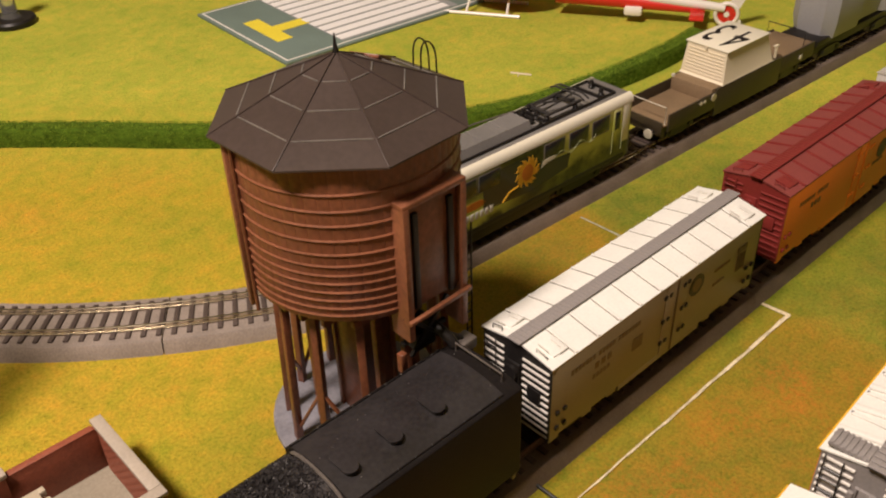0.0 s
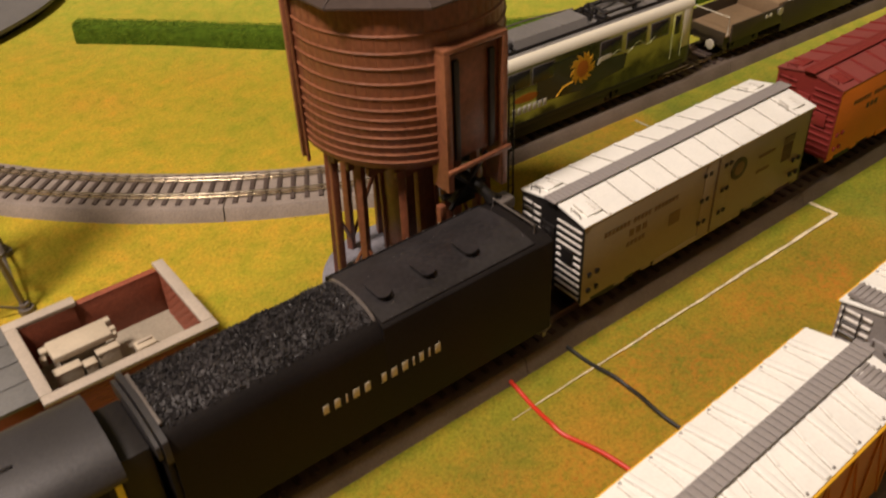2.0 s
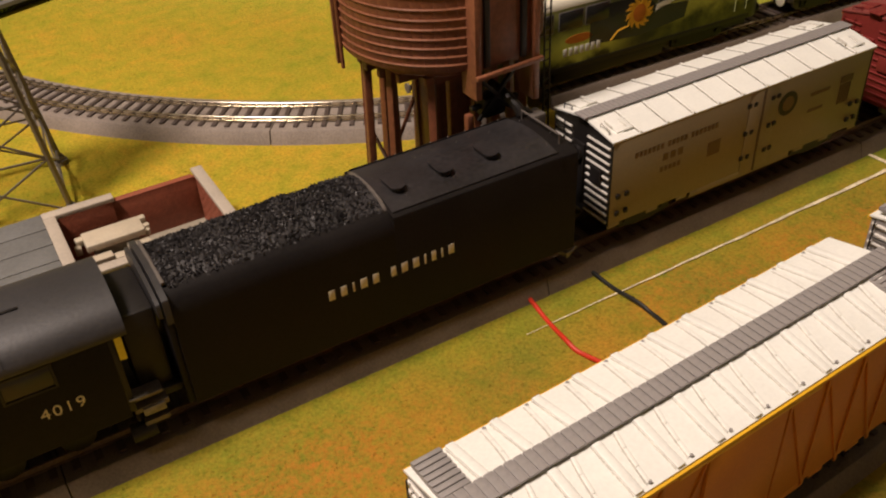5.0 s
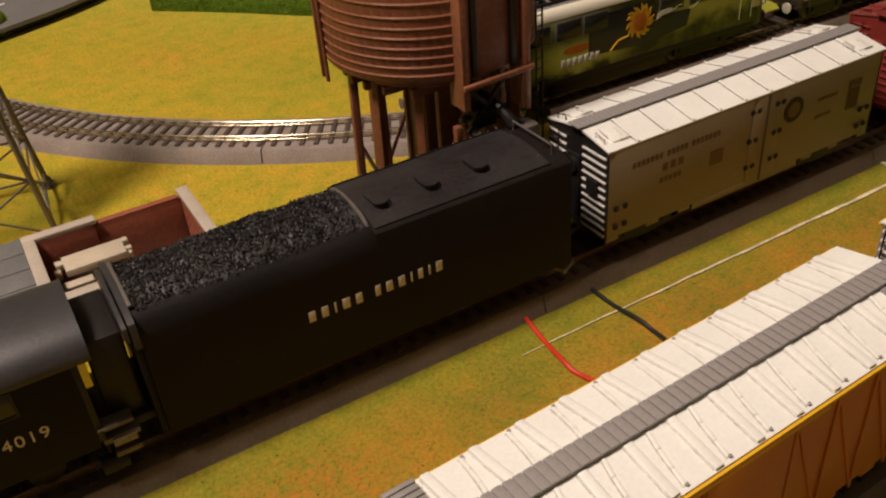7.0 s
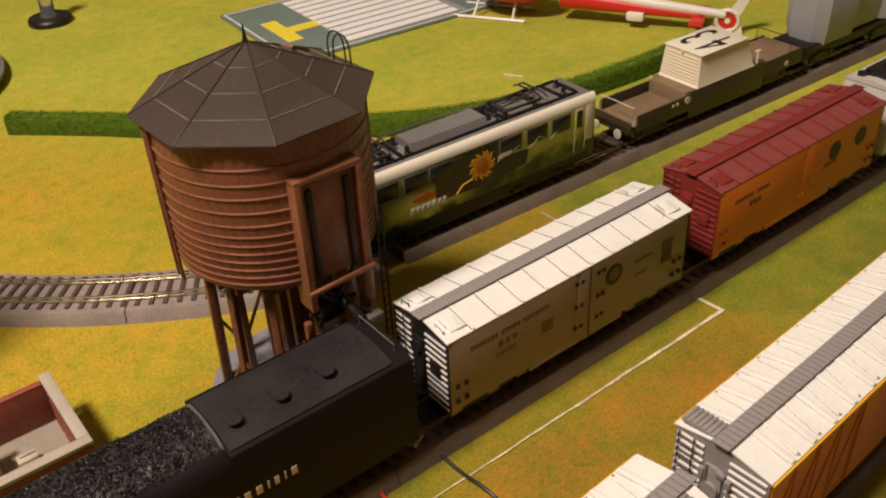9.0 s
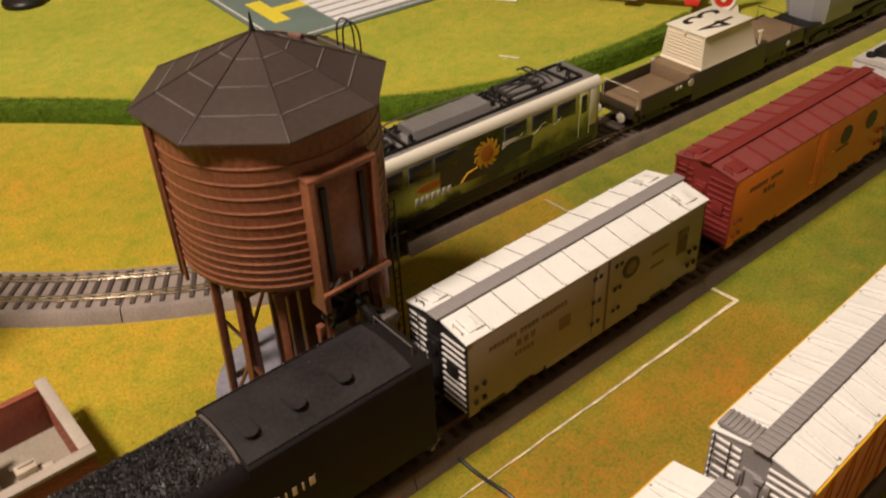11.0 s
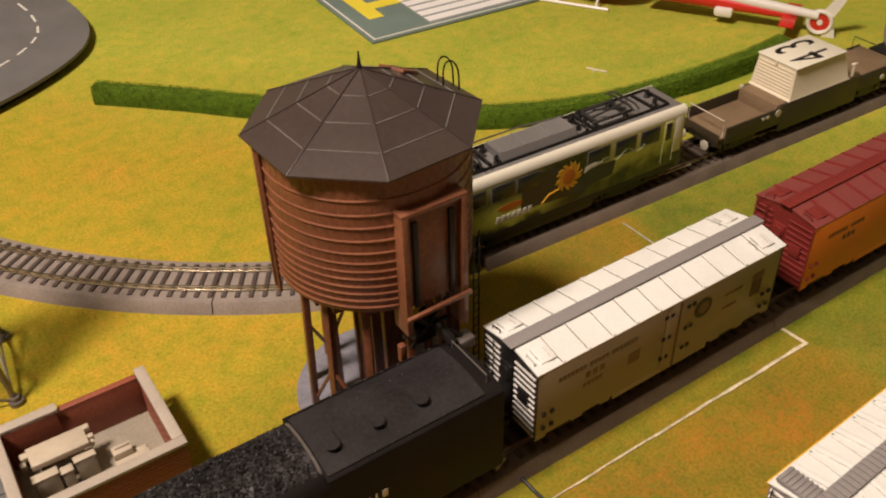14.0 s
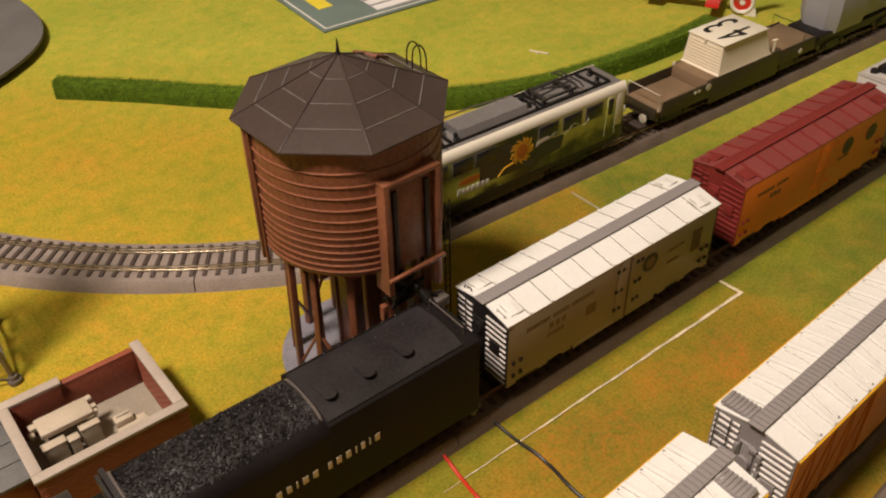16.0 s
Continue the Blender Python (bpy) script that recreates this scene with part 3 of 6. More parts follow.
    part("valve", Kit().box(-6, 4, -42, -34, 62, 70, 0.6).rod((-10, -38, 66), (12, -38, 66), 1.2), BLACK, t)
    part("lever", Kit().box(-14.6, -11.6, -43, -40, 57, 66, 0.5).bar((-13, -41.5, 58), (-9, -40, 52), 1.8, 1.8, 0.3), WOOD, t)
    lad = part("ladder", Kit().rod((28, -34.5, 3), (28, -34.5, 100), 0.4, 6).rod((31.6, -33.5, 3), (31.6, -33.5, 100), 0.4, 6), BLACK, t, "thin black ladder")
    rung = Kit().rod((28, -34.5, 0), (31.6, -33.5, 0), 0.28, 5).mesh("rung", BLACK)
    for k in range(22):
        part("rung", rung, None, lad, m=at_mm(0, 0, 6 + 4.3 * k))
    # legs, braces, beams and riser
    for k in range(12):
        a = radians(22 + 30 * k)
        part("leg", Kit().bar((36 * math.cos(a), 36 * math.sin(a), 3.0), (33.5 * math.cos(a), 33.5 * math.sin(a), ZB - 5), 3.2, 3.2, 0.3), WOOD, t)
    for k in range(4):
        a = radians(158 + 90 * k)
        part("leg", Kit().bar((22 * math.cos(a), 22 * math.sin(a), 3.0), (22 * math.cos(a), 22 * math.sin(a), ZB - 8), 3.2, 3.2, 0.3), WOODHI, t)
    for k in range(12):
        a, b = radians(22 + 30 * k), radians(52 + 30 * k)
        if k % 3 == 1:
            continue
        z0, z1 = (8, 40) if k % 2 else (40, 8)
        part("brace", Kit().bar((35.3 * math.cos(a), 35.3 * math.sin(a), z0), (35.3 * math.cos(b), 35.3 * math.sin(b), z1), 1.6, 1.2, 0.2), WOOD, t)
    part("ring_beam", Kit().lathe([(35.5, ZB - 5.5), (36, ZB - 5), (36, ZB - 2.6), (20, ZB - 2.0)], 12), WOOD, t)
    for k in range(7):
        yy = -27 + 9 * k
        c = math.sqrt(36 ** 2 - yy ** 2)
        part("joist", Kit().box(-c, c, yy - 1.3, yy + 1.3, ZB - 9.0, ZB - 5.6, 0.2), WOOD, t)
    rs = part("riser_box", Kit().box(-8.5, 8.5, -8.5, 8.5, 2.8, ZB - 9.2, 0.4), WOOD, t, "brown boxed riser pipe")
    for sx in (-8.5, 8.5):
        for sy in (-8.5, 8.5):
            part("corner_strip", Kit().box(sx - 1, sx + 1, sy - 1, sy + 1, 2.8, ZB - 9.3, 0.2), WOODHI, rs)
    # octagonal roof in eight sheets
    RR, ZE, ZP, PH = 48.4, 148.4, 169.4, 160.6
    roof = part("roof", Kit().lathe([(RR - 3.5, ZE - 0.9), (0.4, ZP - 2.2)], 8, pose(0, 0, 0, 0, 0, PH)), WOOD, t, "octagonal roof of grey-brown sheets")
    h = math.pi / 8
    ap = RR * math.cos(h)
    sheet = Kit()
    sl = (ZP - ZE) / ap
    half = RR * math.sin(h)
    lo = [sheet.bm.verts.new(p) for p in ((ap, -half, ZE - 0.7), (ap, half, ZE - 0.7), (0.3, 0, ZP - 1.0))]
    hi = [sheet.bm.verts.new(p) for p in ((ap, -half, ZE), (ap, half, ZE), (0.0, 0, ZP))]
    sheet.bm.faces.new(hi)
    sheet.bm.faces.new(lo[::-1])
    for k in range(3):
        sheet.bm.faces.new((lo[k], lo[(k + 1) % 3], hi[(k + 1) % 3], hi[k]))
    sheet_me = sheet.mesh("roof_sheet", TARROOF, 0)
    bat = Kit()
    for f in (0.27, 0.52, 0.77):
        x0 = ap * f
        z0 = ZP - sl * x0
        w0 = half * f - 0.9
        bat.bar((x0, -w0, z0 + 0.1), (x0, w0, z0 + 0.1), 0.55, 0.5, 0.15)
    # the seams' highlight is in their pale colour
    bat_me = bat.mesh("lap_seam", LAPEDGE)
    hip_me = Kit().bar((RR * math.cos(h), RR * math.sin(h), ZE + 0.1), (0.5, 0.2, ZP + 0.1), 0.6, 0.5, 0.15).mesh("hip_strip", TARROOF)
    for k in range(8):
        m = at_mm(0, 0, 0, 0, 0, PH + 22.5 + 45 * k)
        part("roof_sheet", sheet_me, None, roof, m=m)
        part("lap_seam", bat_me, None, roof, m=m)
        part("hip_strip", hip_me, None, roof, m=m)
    part("spire", Kit().lathe([(1.5, ZP - 1.4), (1.2, ZP + 0.6), (0.8, ZP + 1.6), (0.25, ZP + 6.9)], 10), BLACK, roof, "thin black spire")
    # hatch on the far slope and hooped handrail at the roof ladder
    m = pose(0, 0, 0, 0, 0, 25) @ Matrix.Translation((26, 0, ZP - sl * 26 + 0.8)) @ pose(0, 0, 0, 0, math.degrees(math.atan(sl)), 0)
    part("roof_hatch", Kit().box(-6, 6, -6, 6, -0.8, 0.5, 0.2, m), WOOD, roof, "brown hatch board")
    q = Kit()
    for off in (-2.3, 2.3):
        pts = []
        for i in range(13):
            u = math.pi * i / 12
            r = 38.5 - 3.7 * math.cos(u)
            zz = ZP - sl * r + 0.1 + 12.0 * math.sin(u) ** 0.5
            pts.append((r, off, zz))
        q.tube(pts, 0.36, 6)
    part("handrail_hoop", q, BLACK, roof, "thin black hooped handrail", at_mm(0, 0, 0, 0, 0, -4))
    return t


water_tower(335.8, 421.6)


# ---- rolling stock parts ----
def wheelset(parent, x, r=6.0, tread=8.25, metal=STEEL):
    kit = Kit()
    for s in (-1, 1):
        kit.rod((x, s * (tread - 1.3), 10.9 + r), (x, s * (tread + 1.3), 10.9 + r), r, 20)
        kit.rod((x, s * (tread + 1.3), 10.9 + r), (x, s * (tread + 1.7), 10.9 + r), r * 0.45, 12)
    kit.rod((x, -tread, 10.9 + r), (x, tread, 10.9 + r), 1.0, 8)
    return part("wheelset", kit, metal, parent)


def truck(parent, x, half=10.0, yo=12.6, r=5.6):
    tr = part("truck", Kit().box(x - 4, x + 4, -yo, yo, 15.5, 19.5, 0.5), BLACK, parent, "black wheel truck")
    for s in (-1, 1):
        prof = [(x - half - 4, 14.2), (x - half - 4, 18.4), (x - 4, 20.2), (x + 4, 20.2), (x + half + 4, 18.4), (x + half + 4, 14.2), (x + 4, 12.6), (x - 4, 12.6)]
        k = Kit()
        a = [k.bm.verts.new((px, s * (yo - 0.9), pz)) for px, pz in prof]
        b = [k.bm.verts.new((px, s * (yo + 0.9), pz)) for px, pz in prof]
        k.bm.faces.new(a)
        k.bm.faces.new(b[::-1])
        for i in range(8):
            k.bm.faces.new((a[i], a[(i + 1) % 8], b[(i + 1) % 8], b[i]))
        for dx in (-half, half):
            k.rod((x + dx, s * (yo + 0.9), 16.4), (x + dx, s * (yo + 1.7), 16.4), 1.5, 10)
        part("side_frame", k, BLACK, tr)
    for dx in (-half, half):
        wheelset(tr, x + dx, r)
    return tr


def bars(parent, rows, face_y, material, name="letter_bar", thick=0.12):
    """Words as plain bars: rows of x0, z0, letter width, height, gap, count."""
    for x0, z0, w, h, g, n in rows:
        for i in range(n):
            x = x0 + i * (w + g)
            part(name, Kit().box(x, x + w, face_y - thick, face_y + 0.05, z0, z0 + h), material, parent)


def boxcar(name, label, x, y, yaw, L, roof_m, side_m, end_m, rib_m, walk_m, eave=59.0, style="reefer", group="boxcars", panel_m=None):
    """Steel freight car standing on its track: x counts from its left end."""
    t = thing(name, x, y, 0, yaw, label, "boxcar", group)
    H, W = eave, 18.0
    part("underframe", Kit().box(4, L - 4, -9, 9, 17.5, 21, 0.4).box(L * 0.35, L * 0.65, -14, 14, 15, 19, 0.6), BLACK, t)
    part("core", Kit().box(0.9, L - 0.9, -W + 0.7, W - 0.7, 20.6, H - 0.6), BLACK, t)
    for s in (-1, 1):
        y0, y1 = sorted((s * (W - 0.8), s * W))
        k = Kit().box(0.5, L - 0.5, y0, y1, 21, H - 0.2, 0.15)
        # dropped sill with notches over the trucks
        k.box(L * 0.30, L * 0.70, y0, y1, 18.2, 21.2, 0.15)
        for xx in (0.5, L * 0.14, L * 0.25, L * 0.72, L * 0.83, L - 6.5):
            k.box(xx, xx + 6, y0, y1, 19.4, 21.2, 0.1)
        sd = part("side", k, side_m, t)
        f = s * W
        ev = 1.5 if style == "panel" else 0.5
        part("eave_strip", Kit().box(0, L, min(f, f + s * ev), max(f, f + s * ev), H - 1.4, H - 0.35 if style == "panel" else H + 0.3, 0.12), YELLOW if style == "panel" else side_m, sd)
        if style == "reefer":
            part("door", Kit().box(L * 0.49, L * 0.60, min(f, f + s * 0.3), max(f, f + s * 0.3), 20.5, H - 1.4, 0.1), side_m, sd)
            part("door_post", Kit().box(L * 0.545 - 0.45, L * 0.545 + 0.45, min(f, f + s * 0.75), max(f, f + s * 0.75), 19.5, H - 1.2, 0.15), LETTER_DARK if roof_m != MAROON else ORANGE, sd)
            for dx in (-8.5, -5, 5.2, 8.6):
                for zz in (27, 39, 52):
                    part("hinge", Kit().box(L * 0.545 + dx - 0.9, L * 0.545 + dx + 0.9, min(f, f + s * 0.85), max(f, f + s * 0.85), zz, zz + 1.8, 0.15), BLACK if roof_m != MAROON else ORANGE, sd)
            for xx in (3.5, 8, L - 9.8, L - 5.3):
                for zz in (25, 33):
                    part("grab_iron", Kit().box(xx, xx + 1.8, min(f, f + s * 1.0), max(f, f + s * 1.0), zz, zz + 1.9, 0.15), BLACK if roof_m != MAROON else MAROON, sd)
        else:
            k = Kit()
            n = 10
            for i in range(n + 1):
                xx = 2 + (L - 4) * i / n
                k.box(xx - 0.5, xx + 0.5, min(f, f + s * 0.6), max(f, f + s * 0.6), 20, H - 1.5, 0.12)
            for i in range(n):
                if i in (4, 5):
                    continue
                xa, xb = 2 + (L - 4) * i / n, 2 + (L - 4) * (i + 1) / n
                za, zb = (21, H - 3) if i < 5 else (H - 3, 21)
                k.bar((xa, f + s * 0.15, za), (xb, f + s * 0.15, zb), 0.9, 0.7, 0.1)
            part("side_rib", k, side_m, sd)
            part("door", Kit().box(L * 0.40, L * 0.585, min(f, f + s * 1.0), max(f, f + s * 1.0), 20.5, H - 2.2, 0.2), side_m, sd)
            part("door_rail", Kit().box(L * 0.33, L * 0.66, min(f, f + s * 1.6), max(f, f + s * 1.6), H - 2.6, H - 1.4, 0.15), YELLOW, sd)
    # ends with pressed ribs; behind silver ribs a dark plate paints the recess shade
    for s, x0 in ((-1, 0.0), (1, L)):
        e = part("end", Kit().run([(-W, 20.5), (W, 20.5), (W, H), (0, H + 3.6), (-W, H)], x0 - 0.2 + (0.4 if s < 0 else -1.0), x0 + 0.2 + (0.6 if s < 0 else -0.4)), end_m, t)
        k = Kit()
        z, rr = 22.5, 0.52 if style == "reefer" else 0.62
        while z < H - 1:
            k.rod((x0 + s * 0.15, -W + 0.8, z), (x0 + s * 0.15, -3.5, z), rr, 8)
            k.rod((x0 + s * 0.15, 6.5, z), (x0 + s * 0.15, W - 0.8, z), rr, 8)
            z += 3.35
        part("end_rib", k, rib_m, e)
        part("brake_gear", Kit().box(x0 + s * 0.2 - 0.7, x0 + s * 0.2 + 0.7, -2.0, 5.0, 24, H - 8, 0.3).rod((x0 + s * 0.6, 1.5, 47), (x0 + s * 2.4, 1.5, 47), 3.2, 14), end_m if end_m != SILVER else STEEL, e, "brake wheel and housing")
        if style == "panel":
            rig = Kit()
            for by, bz, bw, bh in ((-4.5, 52, 2.2, 3.6), (-1.5, 55, 3.4, 2.2), (5.6, 50, 1.8, 5.0), (-5.2, 43, 1.6, 4.4), (1.8, 38.5, 4.0, 2.4), (6.4, 42, 1.4, 3.4), (-3.4, 34, 2.4, 2.0), (4.6, 31, 1.8, 3.0)):
                rig.box(x0 + s * 1.3 - 0.7, x0 + s * 1.3 + 0.7, by - bw / 2, by + bw / 2, bz, bz + bh, 0.2)
            rig.rod((x0 + s * 1.5, -5, 30), (x0 + s * 1.5, -5, 56), 0.35, 6).rod((x0 + s * 1.8, 4, 26), (x0 + s * 1.8, 4, 58), 0.3, 6)
            part("brake_rigging", rig, GREYWALK, e)
        part("brake_box", Kit().box(x0 + s * 0.9 - 0.5, x0 + s * 0.9 + 0.5, -13.5, -7.0, 38, 45, 0.2), end_m if end_m != SILVER else STEEL, e)
        lad = Kit()
        for zz in range(24, int(H) - 2, 5):
            lad.rod((x0 + s * 1.3, W - 8, zz), (x0 + s * 1.3, W - 2, zz), 0.28, 5)
        lad.rod((x0 + s * 1.3, W - 8, 22), (x0 + s * 1.3, W - 8, H), 0.28, 5).rod((x0 + s * 1.3, W - 2, 22), (x0 + s * 1.3, W - 2, H), 0.28, 5)
        part("ladder", lad, BLACK if end_m != MAROON else MAROON, e)
        part("coupler", Kit().box(*sorted((x0, x0 + s * 5.5)), -1.5, 1.5, 16.5, 19.5, 0.4).box(*sorted((x0 + s * 4.0, x0 + s * 7.2)), -2.6, 2.6, 15.5, 20.2, 0.8), BLACK, t)
    # roof: two slopes, seam ribs, running board, corner hatches
    rf = part("roof", Kit().run([(-W - 0.7, H - 0.3), (-W - 0.7, H + 0.3), (0, H + 4.0), (W + 0.7, H + 0.3), (W + 0.7, H - 0.3), (0, H + 3.2)], -0.4, L + 0.4), panel_m or roof_m, t)
    sl = 3.7 / (W + 0.7)

    def on_roof(px, py, lift=0.0):
        return (px, py, H + 4.0 - sl * abs(py) + lift)

    seams = [L * i / 11 for i in range(1, 11)] if style == "reefer" else [12.3 + 13.1 * i for i in range(11)]
    for xx in seams:
        for s in (-1, 1):
            if style == "reefer":
                part("roof_seam", Kit().bar(on_roof(xx, s * 3.4, 0.1), on_roof(xx, s * (W + 0.5), 0.1), 1.2, 1.3, 0.3), roof_m, rf)
                # thin strip that paints the shadow line beside the seam
                part("seam_shade", Kit().bar(on_roof(xx - 0.8, s * 3.4, -0.05), on_roof(xx - 0.8, s * W, -0.05), 0.4, 0.5), SHADE_DARK if roof_m != MAROON else MAROON, rf)
            else:
                part("roof_seam", Kit().bar(on_roof(xx, s * 3.4, 0.05), on_roof(xx, s * (W + 0.4), 0.15), 2.5, 1.7, 0.35), roof_m, rf)
                # low ridge slanting across the panel, with a hole at its foot
                ends = [(xx - s * 6.3, s * 3.4), (xx - s * 5.2, s * 8.0), (xx - s * 4.4, s * 13.0), (xx - s * 3.8, s * (W - 0.5))]
                ridge = Kit()
                for p0, p1 in zip(ends, ends[1:]):
                    ridge.bar(on_roof(*p0, 0.05), on_roof(*p1, 0.05), 1.1, 1.0, 0.25)
                part("panel_ridge", ridge, roof_m, rf)
                # thin strips painting the shadow lines beside rib and ridge
                shade_strips = Kit()
                for off in (-1.45, 1.45):
                    shade_strips.bar(on_roof(xx + off, s * 3.6, -0.05), on_roof(xx + off, s * W, -0.05), 0.35, 0.5)
                for p0, p1 in zip(ends, ends[1:]):
                    shade_strips.bar(on_roof(p0[0] - 0.75, p0[1], -0.05), on_roof(p1[0] - 0.75, p1[1], -0.05), 0.4, 0.5)
                part("seam_shade", shade_strips, SEAMGREY, rf)
                hx, hy = ends[-1]
                part("drain_hole", Kit().rod(on_roof(hx + 0.3, hy, 0.2), on_roof(hx + 0.3, hy, 0.62), 0.5, 10), GREYWALK, rf)
    wk = part("running_board", Kit().box(-2.2, L + 2.2, -3.2, 3.2, H + 4.2, H + 4.6, 0.1), walk_m, t, "grey roof walkway" if walk_m == GREYWALK else "")
    pitch, rise = (2.3, 0.22) if style == "reefer" else (2.76, 0.5)
    slat = Kit().box(-pitch / 2 + 0.2, pitch / 2 - 0.2, -3.3, 3.3, 0, rise, 0.08).mesh("slat", walk_m)
    k = 0
    while k * pitch < L + 3:
        part("slat", slat, None, wk, m=at_mm(-1.2 + k * pitch, 0, H + 4.6))
        k += 1
    if style == "reefer":
        for xx in (4.5, L - 12.5):
            for s in (-1, 1):
                m = Matrix.Translation((xx + 4, s * 11.2, H + 4.0 - sl * 11.2 + 0.45)) @ pose(0, 0, 0, -s * math.degrees(math.atan(sl)), 0, 0)
                h = part("ice_hatch", Kit().box(-4, 4, -3.8, 3.8, -0.5, 0.2, 0.15, m), roof_m, rf)
                part("hatch_bar", Kit().box(-4.4, -4.0, -1.0, 4.2, 0.0, 0.7, 0.1, m).box(-1, 4.0, -4.2, -3.8, 0.0, 0.6, 0.1, m).box(1.2, 1.6, -2.4, 2.6, 0.1, 0.5, 0.1, m), SEAMGREY if rib_m != MAROON else MAROON, h)
                part("grab_rail", Kit().tube([(xx - 3.2, s * 9, H + 1.8), (xx - 3.2, s * 9, H + 4.2), (xx - 3.2, s * 14, H + 3.2), (xx - 3.2, s * 14, H + 0.8)], 0.28, 5), (BLACK if s > 0 and xx < 9 else SEAMGREY) if rib_m != MAROON else MAROON, rf)
    else:
        for xx in (0.6, L - 12.6):
            for s in (-1, 1):
                k = Kit().box(xx, xx + 8, min(s * 3.4, s * (W - 1)), max(s * 3.4, s * (W - 1)), H + 2.4, H + 3.9, 0.2)
                if (xx < 5) == (s > 0):
                    lp = part("lateral_platform", k, walk_m, rf)
                    ls = Kit().box(0, 8, -0.5, 0.5, 0, 0.5, 0.1).mesh("platform_slat", walk_m)
                    for j in range(7):
                        part("platform_slat", ls, None, lp, m=at_mm(xx, s * (4.4 + 1.9 * j), H + 3.9))
                else:
                    k.bm.free()
    truck(t, 24)
    truck(t, L - 24)
    return t


car = boxcar("refrigerator_car", "silver refrigerator car with ribbed roof and grey walkway", 361, YA, 0, 150, ROOFWHITE, SIDE_SHADED, BLACK, SILVER, GREYWALK, 59.5, group="refrigerator cars")
bars(car, [(12, 48.5, 1.5, 2.4, 0.7, 7), (29, 48.5, 1.5, 2.4, 0.7, 5), (41.5, 48.5, 1.5, 2.4, 0.7, 7), (27, 42.5, 2.6, 3.2, 1.4, 3), (26, 37.5, 1.6, 2.2, 0.7, 5), (112, 46, 0.9, 1.6, 0.5, 9), (112, 38, 0.9, 1.6, 0.5, 7)], -18.05, LETTER_BROWN)
bars(car, [(52, 36.0, 7, 6.5, 0, 1)], -18.05, LETTER_BROWN, "data_panel", 0.1)
disc = Kit()
disc.rod((97.5, -17.9, 47), (97.5, -18.25, 47), 5.6, 28)
part("emblem", disc, BLACK, car, "round dark emblem")
part("emblem", Kit().rod((97.5, -18.0, 47), (97.5, -18.35, 47), 3.4, 24), LETTER_BROWN, car)
sh = part("shield", Kit().box(131, 138.5, -18.3, -18.0, 46.8, 50), LETTER_DARK, car, "dark striped shield emblem")
for i in range(5):
    part("shield_bar", Kit().box(131.2 + i * 1.55, 131.9 + i * 1.55, -18.3, -18.0, 36.5, 46), LETTER_DARK, sh)

car = boxcar("refrigerator_car", "orange refrigerator car with maroon roof and ends", 534, YA, 0, 151, MAROON, ORANGE, MAROON, MAROON, MAROON, 59.5, group="refrigerator cars", panel_m=MAROON_ROOF)
bars(car, [(14, 47, 1.4, 2.4, 0.8, 7), (32, 47, 1.4, 2.4, 0.8, 5), (27, 41, 2.4, 3, 1.2, 3), (96, 38, 0.9, 1.6, 0.5, 9)], -18.05, LETTER_DARK)
part("emblem", Kit().rod((104, -17.9, 46), (104, -18.25, 46), 5.6, 24), OLIVE, car, "round dark grey emblem")
part("emblem", Kit().rod((130, -17.9, 46), (130, -18.25, 46), 5.6, 24), OLIVE, car, "round dark grey emblem")

C0 = (300, YC)


def on_c(s):
    a = radians(2.8)
    return C0[0] + s * math.cos(a), C0[1] + s * math.sin(a)


for s0, lab in ((-83, "amber boxcar with white ribbed roof and slatted grey walkway"), (91, "amber boxcar with white ribbed roof, coupled behind its twin")):
    px, py = on_c(s0)
    boxcar("boxcar", lab, px, py, 2.8, 153, ROOFWHITE, AMBER, GREYWALK, SILVER, GREYWALK, 65.0, "panel", "amber boxcars")



# ---- steam locomotive and tender ----
def arch(half, z_side, z_top, n=10, z0=24.0):
    """Outline of a cab or shoulder: upright sides and an arched top."""
    pts = [(-half, z0), (-half, z_side)]
    for i in range(1, n):
        a = math.pi - math.pi * i / n
        pts.append((half * math.cos(a), z_side + (z_top - z_side) * math.sin(a)))
    return pts + [(half, z_side), (half, z0)]


